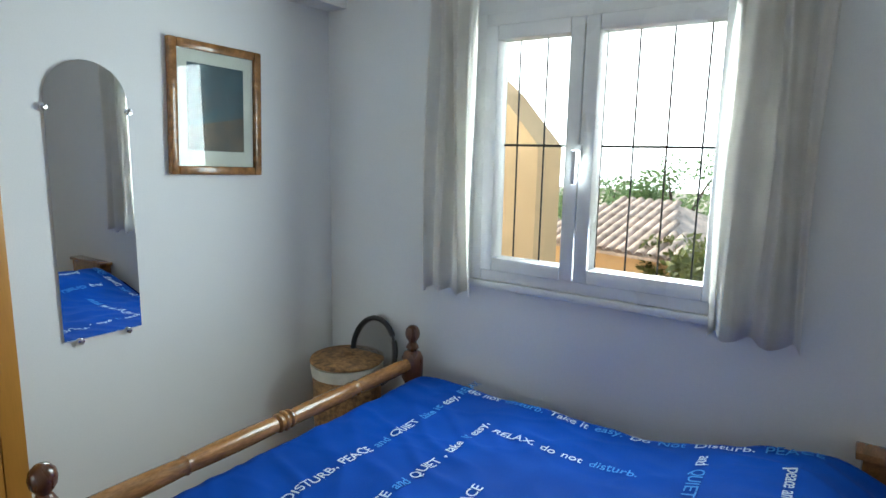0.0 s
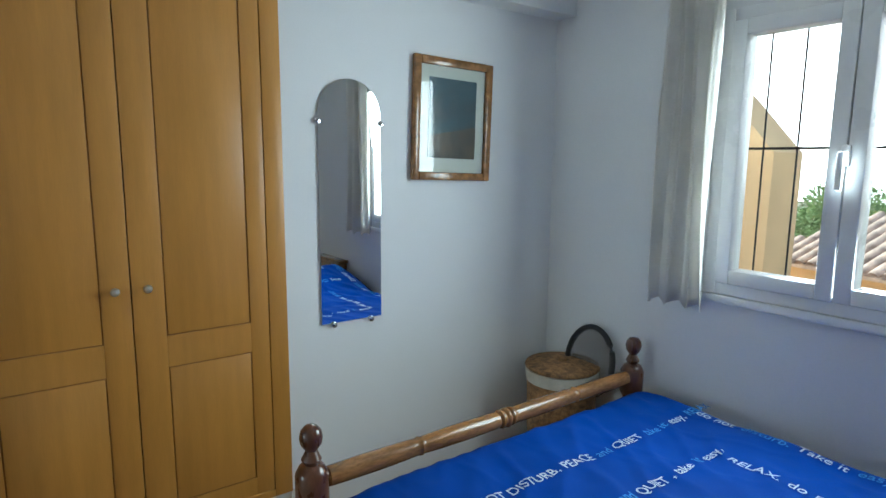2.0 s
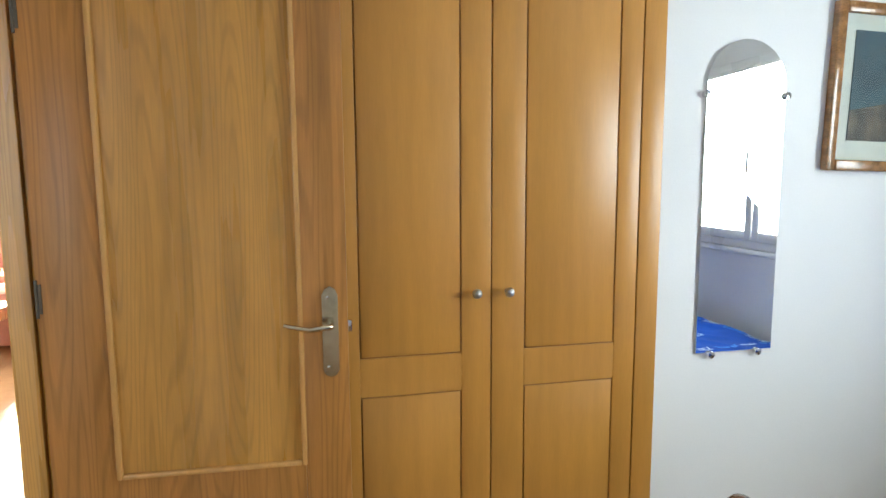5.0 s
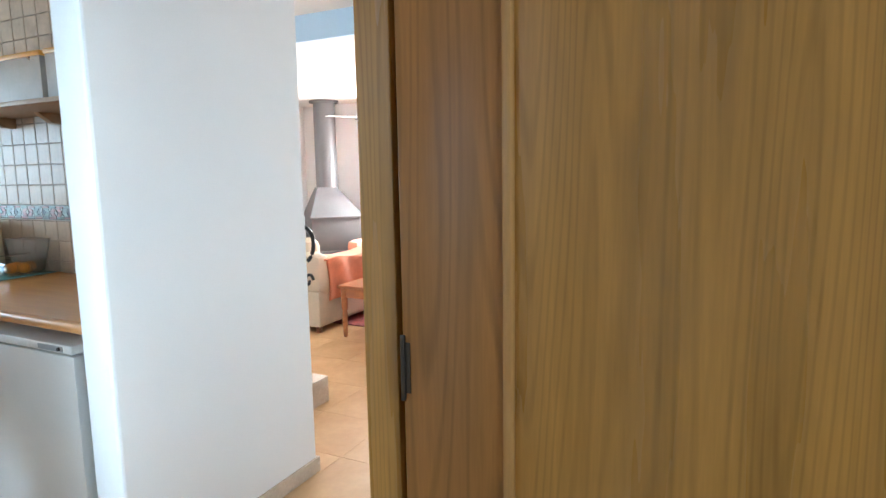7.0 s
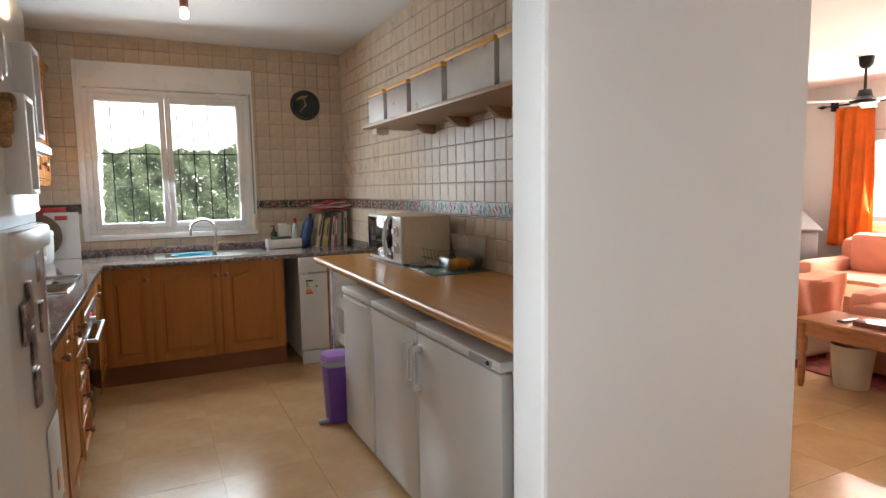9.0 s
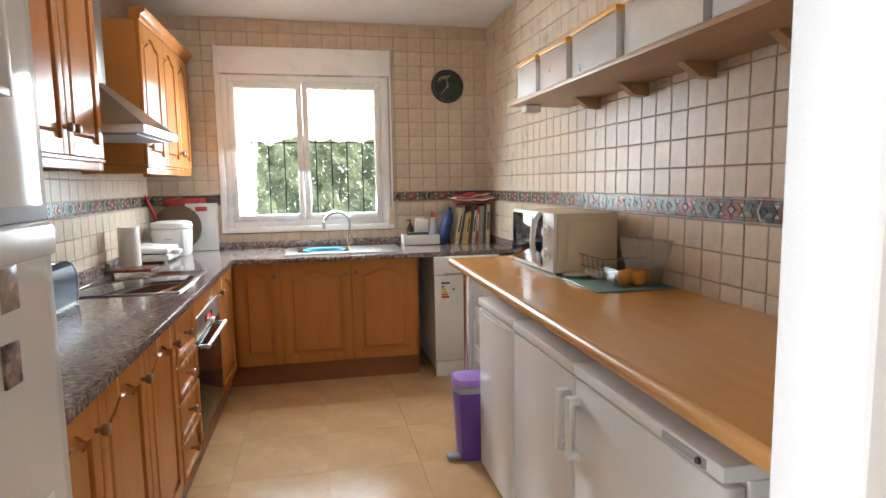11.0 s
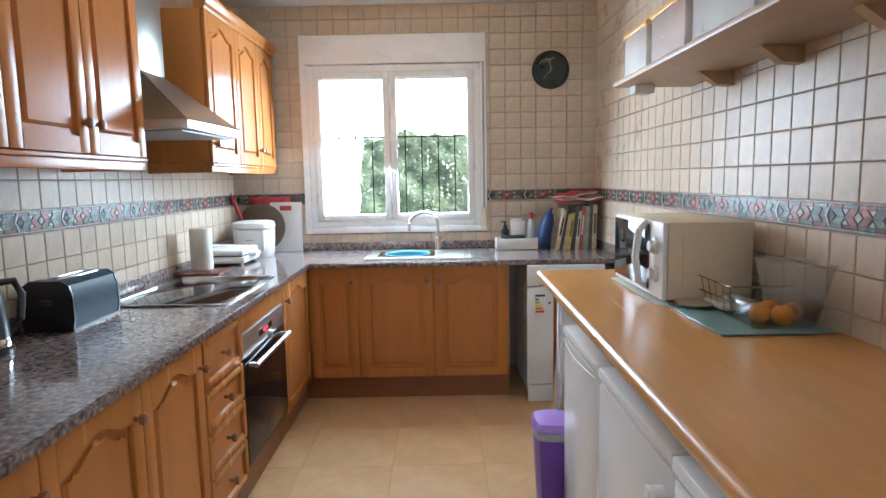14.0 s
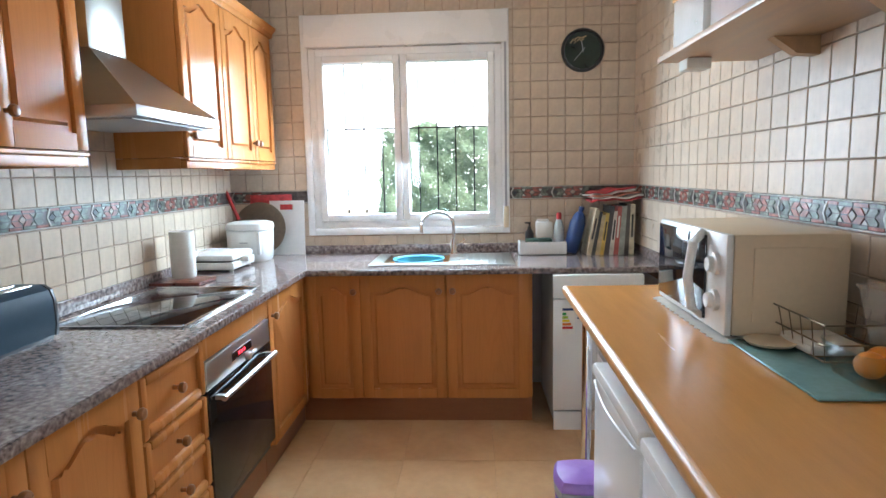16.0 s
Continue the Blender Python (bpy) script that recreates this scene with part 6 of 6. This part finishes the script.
def hedge_sample(x0, x1, y0, y1, z0, z1, lean=0.0):
    def f(r):
        x = r.uniform(x0, x1)
        y = y0 + (y1 - y0) * r.random() ** 2
        top = z1 + 0.12 * noise.noise(Vector((x * 2.3, 0.5, 0))) + 0.06 * noise.noise(Vector((x * 7, 3.5, 0)))
        z = r.uniform(z0, top)
        return (x, y + lean * (z - z0) + 0.30 * noise.noise(Vector((x * 4.5, z * 4.5, 0.3))), z)
    return f


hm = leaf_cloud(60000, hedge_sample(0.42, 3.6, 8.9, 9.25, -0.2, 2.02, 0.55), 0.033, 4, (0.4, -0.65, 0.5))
# the pale leaf colour brightens this hedge in place of stronger sun
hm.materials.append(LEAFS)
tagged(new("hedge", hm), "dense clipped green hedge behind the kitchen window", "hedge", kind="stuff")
structure("terrace", boxes((-6, 6.56, -2.55, 9, 12, -0.2)), TERRACE, "pale terrace outside the kitchen window")
structure("terrace_east", boxes((8.16, -3, -2.55, 16, 8, -0.1)), TERRACE, "sunlit terrace outside the living room")
hm2 = leaf_cloud(5000, hedge_sample(-1.0, 2.4, 0.0, 0.5, -0.1, 1.35), 0.05, 9)
hm2.materials.append(LEAF)
h2 = tagged(new("hedge", hm2), "green hedge beyond the living room window", "hedge", kind="stuff")
h2.matrix_world = pose(11.5, 4.9, 0, 0, 0, -90)

# glowing sheets added beyond the gardens in place of a bright hazy sky
HAZE = glow("glowing_haze_sheet", (0.96, 0.98, 1.0), 3.2)
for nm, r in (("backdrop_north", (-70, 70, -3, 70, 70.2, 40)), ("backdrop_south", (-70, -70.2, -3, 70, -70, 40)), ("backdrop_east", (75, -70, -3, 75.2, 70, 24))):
    structure(nm, boxes(r), HAZE, "glowing sheet standing in for the bright hazy distance")

# view from the bedroom: neighbouring houses, hedge and trees
nb = thing("neighbour_house", "orange rendered house with sloping gable", "house")
gb = bmesh.new()
outl = [(1.98, -2.55), (4.4, -2.55), (4.4, 3.9), (2.45, 2.25), (1.95, 1.68)]
prism(outl, -6.6, -6.0, gb)
part("wall", gb, STUCCO, nb, smooth=False)
nh = thing("roofed_house", "low orange house with a terracotta tile roof", "house", pose(1.75, -9.6, 0, 0, 0, -14))
part("wall", boxes((-1.1, -1.3, -2.55, 1.1, 1.3, 0.27)), STUCCO, nh, smooth=False)
roof = part("roof", ring_loft([(1.28, -1.55, 1.55, 0.27), (1.28, -1.55, 1.55, 0.31), (0.40, -0.1, 0.1, 0.86)]), ROOFT, nh, smooth=False)
tile_bm = bmesh.new()
a = [(0.07 * math.cos(math.pi * k / 7), 0.0, 0.05 * math.sin(math.pi * k / 7)) for k in range(8)]
for i in range(7):
    q = [tile_bm.verts.new(p) for p in (a[i], a[i + 1], (a[i + 1][0] * 0.85, 0.36, a[i + 1][2]), (a[i][0] * 0.85, 0.36, a[i][2]))]
    tile_bm.faces.new(q)
tile_me = mesh_of("roof_tile", tile_bm, ROOFT)
slope = math.degrees(math.atan2(0.55, 1.45))
for j in range(5):
    for i in range(17):
        x = -1.2 + 0.15 * i
        y = 1.5 - j * 0.30
        lim = 1.28 - 0.88 * (1.55 - y) / 1.45
        if abs(x) < lim:
            ob = new("roof_tile", tile_me)
            ob.parent = roof
            ob.matrix_local = pose(x, y, 0.32 + (1.55 - y) * 0.38, 180 - slope, 0, 0) @ pose(0, -0.05, 0, 0, 180, 0)
part("column", boxes((1.35, 1.2, -2.55, 1.6, 1.5, 0.75), bevel=0.01), STUCCO, nh)
hm3 = leaf_cloud(7000, hedge_sample(-9, 8, -19, -18.4, -2.5, 0.45), 0.10, 21)
hm3.materials.append(LEAF)
tagged(new("hedge", hm3), "long green hedge beyond the houses", "hedge", kind="stuff")


def tree(label, x, y, z0, h, crown, mat, seed):
    t = thing("tree", label, "tree", pose(x, y, z0))
    tr = tube([(0, 0, 0), (0.03 * h, 0, h * 0.3), (0.0, 0.02 * h, h * 0.62)], lambda u: 0.05 * h * (1 - 0.6 * u), 10)
    r = random.Random(seed)
    blobs = []
    for k in range(9):
        a, e = r.uniform(0, 6.28), r.uniform(0.2, 1)
        tip = Vector((math.cos(a) * crown * 0.7, math.sin(a) * crown * 0.7, h * (0.62 + 0.36 * e)))
        tube([(0.02 * h, 0, h * 0.42), tip * 0.6 + Vector((0, 0, h * 0.22)), tip], lambda u: 0.018 * h * (1 - 0.8 * u), 6, tr)
        blobs.append((tip, crown * r.uniform(0.3, 0.5)))
    part("trunk", tr, BARK, t)

    def s(rr):
        c, q = rr.choice(blobs)
        while True:
            p = Vector((rr.uniform(-1, 1), rr.uniform(-1, 1), rr.uniform(-1, 1)))
            if p.length < 1:
                return c + p * q
    me = leaf_cloud(2600, s, 0.07, seed)
    me.materials.append(mat)
    cr = new("crown", me)
    cr.parent = t
    return t


tree("broad green garden tree beyond the houses", 4.6, -15.5, -2.55, 3.7, 1.3, LEAF, 31)
tree("broad green garden tree beyond the houses", 2.9, -16.2, -2.55, 3.9, 1.2, LEAF, 32)
tree("yellow-green shrub close to the bedroom window", 0.72, -8.0, -2.55, 3.3, 0.75, LEAFY, 33)
tree("yellow-green shrub close to the bedroom window", -0.1, -9.4, -2.55, 3.3, 0.9, LEAFY, 34)

# ---- pieces of the setting: floor tiles, wall tiles, tile border ----


def piece_mesh(name, w, d, t, bevel, mat):
    """A bevelled plate: w by d, its face at z = t."""
    b = bevel
    vs = [(0, 0, 0), (w, 0, 0), (w, d, 0), (0, d, 0), (0, 0, t - b), (w, 0, t - b), (w, d, t - b), (0, d, t - b), (b, b, t), (w - b, b, t), (w - b, d - b, t), (b, d - b, t)]
    fs = [(4, 5, 9, 8), (5, 6, 10, 9), (6, 7, 11, 10), (7, 4, 8, 11), (8, 9, 10, 11), (0, 1, 5, 4), (1, 2, 6, 5), (2, 3, 7, 6), (3, 0, 4, 7)]
    me = bpy.data.meshes.new(name)
    me.from_pydata(vs, [], fs)
    me.materials.append(mat)
    return me


floor_ob = bpy.data.objects["floor"]
FP = 0.4535
ftile = piece_mesh("floor_tile", FP - 0.0018, FP - 0.0018, 0.0035, 0.0005, FLOOR)
rest_v, rest_f = [], []
ix0, iy0 = 1.2045 - 10 * FP, 3.842 - 14 * FP
count = 0
for i in range(0, 25):
    for j in range(0, 20):
        x, y = ix0 + i * FP, iy0 + j * FP
        if x < -2.9 or x > 7.7 or y < -2.5 or y > 6.2:
            continue
        if -0.3 < x < 4.9 and 0.3 < y < 5.6 and count < 300:
            ob = new("floor_tile", ftile)
            ob.parent = floor_ob
            ob.matrix_local = pose(x, y, -0.0035)
            count += 1
        else:
            k = len(rest_v)
            rest_v += [(v.co.x + x, v.co.y + y, v.co.z - 0.0035) for v in ftile.vertices]
            rest_f += [tuple(a + k for a in p.vertices) for p in ftile.polygons]
rm = bpy.data.meshes.new("floor_tiles")
rm.from_pydata(rest_v, [], rest_f)
rm.materials.append(FLOOR)
ro = tagged(new("floor_tiles", rm), kind="stuff")
ro.parent = floor_ob

TP = 0.1105
wtile = piece_mesh("wall_tile", TP - 0.0038, TP - 0.0038, 0.010, 0.0022, TILE)
Z_ROWS = [1.3265 + TP * k for k in range(12)] + [1.241 - TP * (k + 1) for k in range(3)]


def tile_wall(wall, origin, turn, length, skip, near, backing, gap=None):
    """Lays tiles over a wall: local x along it, z up, faces to local -y."""
    m = pose(*origin, 0, 0, turn)
    bk_ = new("tile_bed", mesh_of("tile_bed", boxes((0, -0.003, 0.80, length, 0.006, 2.638)) if backing is None else backing, TGROUT))
    bk_.parent = wall
    bk_.matrix_local = m
    n, vs, fs = 0, [], []
    cols = int(length / TP) + 1
    for c in range(cols):
        for z in Z_ROWS:
            x = c * TP
            wdt = min(TP - 0.0038, length - x - 0.002)
            if gap and gap[2] < z + TP - 0.01 and z < gap[3]:
                if x < gap[0] < x + wdt:
                    wdt = gap[0] - x
                elif x < gap[1] < x + wdt:
                    wdt, x = x + wdt - gap[1], gap[1]
            if wdt < 0.012:
                continue
            if z + TP > 2.64 and z + 0.03 > 2.64:
                continue
            if skip(x, z):
                continue
            mm = m @ pose(x, -0.003, z, 90, 0, 0)
            if wdt > TP - 0.0048 and near(x, z) and n < 300 and z + TP < 2.65:
                ob = new("wall_tile", wtile)
                ob.parent = wall
                ob.matrix_local = mm
                n += 1
            else:
                k = len(vs)
                hgt = min(1.0, (2.637 - z) / (TP - 0.0038))
                for v in wtile.vertices:
                    p = mm @ Vector((v.co.x * wdt / (TP - 0.0038), v.co.y * hgt, v.co.z))
                    vs.append(tuple(p))
                fs += [tuple(a + k for a in p.vertices) for p in wtile.polygons]
    me = bpy.data.meshes.new("wall_tiles")
    me.from_pydata(vs, [], fs)
    me.materials.append(TILE)
    ob = tagged(new("wall_tiles", me), kind="stuff")
    ob.parent = wall
    spans = [(0, gap[0]), (gap[1], length)] if gap else [(0, length)]
    # patterned border: pale listels, dark ground, strips and a star of lozenges in relief
    for zz, hh in ((1.2425, 0.006), (1.3195, 0.006)):
        for xa, xb in spans:
            b = new("border_listel", mesh_of("border_listel", boxes((xa, -0.013, zz, xb, -0.0029, zz + hh), bevel=0.002), BORDW))
            b.parent = wall
            b.matrix_local = m
    for xa, xb in spans:
        bb = new("border_band", mesh_of("border_band", boxes((xa, -0.010, 1.2490, xb, -0.0029, 1.3190)), BORD))
        bb.parent = wall
        bb.matrix_local = m
    inlays = {key: bmesh.new() for key in "dgrcw"}
    unit, zc = 0.262, 1.284
    starts = [xa + 0.012 + k * unit for xa, xb in spans for k in range(int((xb - xa - 0.012) / unit))]
    for x0 in starts:
        def lay(key, *pts, proud=0.0022):
            prism([(x0 + u * unit, zc + v * 0.0345) for u, v in pts], -0.0101 - proud, -0.0099, inlays[key])
        for q in range(4):
            for sgn in (-1, 1):
                u0, u1 = q * 0.25 + 0.012, q * 0.25 + 0.238
                lay("r" if (q + (sgn > 0)) % 2 else "g", (u0, sgn * 0.72), (u1, sgn * 0.72), (u1, sgn * 0.97), (u0, sgn * 0.97))
        lay("d", (0.015, 0), (0.075, -0.40), (0.135, 0), (0.075, 0.40))
        lay("c", (0.435, 0), (0.50, -0.42), (0.565, 0), (0.50, 0.42), proud=0.0034)
        for sgn in (-1, 1):
            lay("g", (0.10, sgn * 0.42), (0.155, sgn * 0.05), (0.285, sgn * 0.05), (0.225, sgn * 0.62), (0.12, sgn * 0.62))
            lay("g", (0.90, sgn * 0.42), (0.845, sgn * 0.05), (0.715, sgn * 0.05), (0.775, sgn * 0.62), (0.88, sgn * 0.62))
            lay("r", (0.305, sgn * 0.05), (0.42, sgn * 0.05), (0.49, sgn * 0.62), (0.37, sgn * 0.62))
            lay("r", (0.695, sgn * 0.05), (0.58, sgn * 0.05), (0.51, sgn * 0.62), (0.63, sgn * 0.62))
            lay("w", (0.25, sgn * 0.62), (0.345, sgn * 0.62), (0.297, sgn * 0.22))
            lay("w", (0.75, sgn * 0.62), (0.655, sgn * 0.62), (0.703, sgn * 0.22))
            lay("w", (-0.035, 0), (0.0, 0), (0.06, sgn * 0.98), (0.025, sgn * 0.98), proud=0.0030)
    for key, mat in (("d", BORD4), ("g", BORDG), ("r", BORD2), ("c", BORD3), ("w", BORDW)):
        b = tagged(new("border_inlay", mesh_of("border_inlay", inlays[key], mat)), kind="stuff")
        b.parent = wall
        b.matrix_local = m


tile_wall(bpy.data.objects["wall_east_kitchen"], (2.61, 6.305, 0), -90, 4.10, lambda x, z: False, lambda x, z: 1.2 < x < 3.7 and z < 1.85, None)
bkb = boxes((0, -0.003, 0.80, 0.53, 0.006, 2.638), (1.76 + 0.04, -0.003, 0.80, 2.65, 0.006, 2.638), (0.53, -0.003, 0.80, 1.80, 0.006, 1.06), (0.53, -0.003, 2.42, 1.80, 0.006, 2.638))


def window_skip(x, z):
    return 0.515 < x + 0.001 and x + 0.10 < 1.855 and z + 0.10 > 1.03 and z < 2.43


tile_wall(bpy.data.objects["wall_north_kitchen"], (-0.045, 6.31, 0), 0, 2.65, window_skip, lambda x, z: True, bkb, (0.518, 1.853, 1.03, 2.43))
tile_wall(bpy.data.objects["wall_west_kitchen"], (-0.05, 2.20, 0), 90, 4.10, lambda x, z: z > 1.5 and not (2.05 < x < 2.9), lambda x, z: 1.2 < x < 4.1, None)
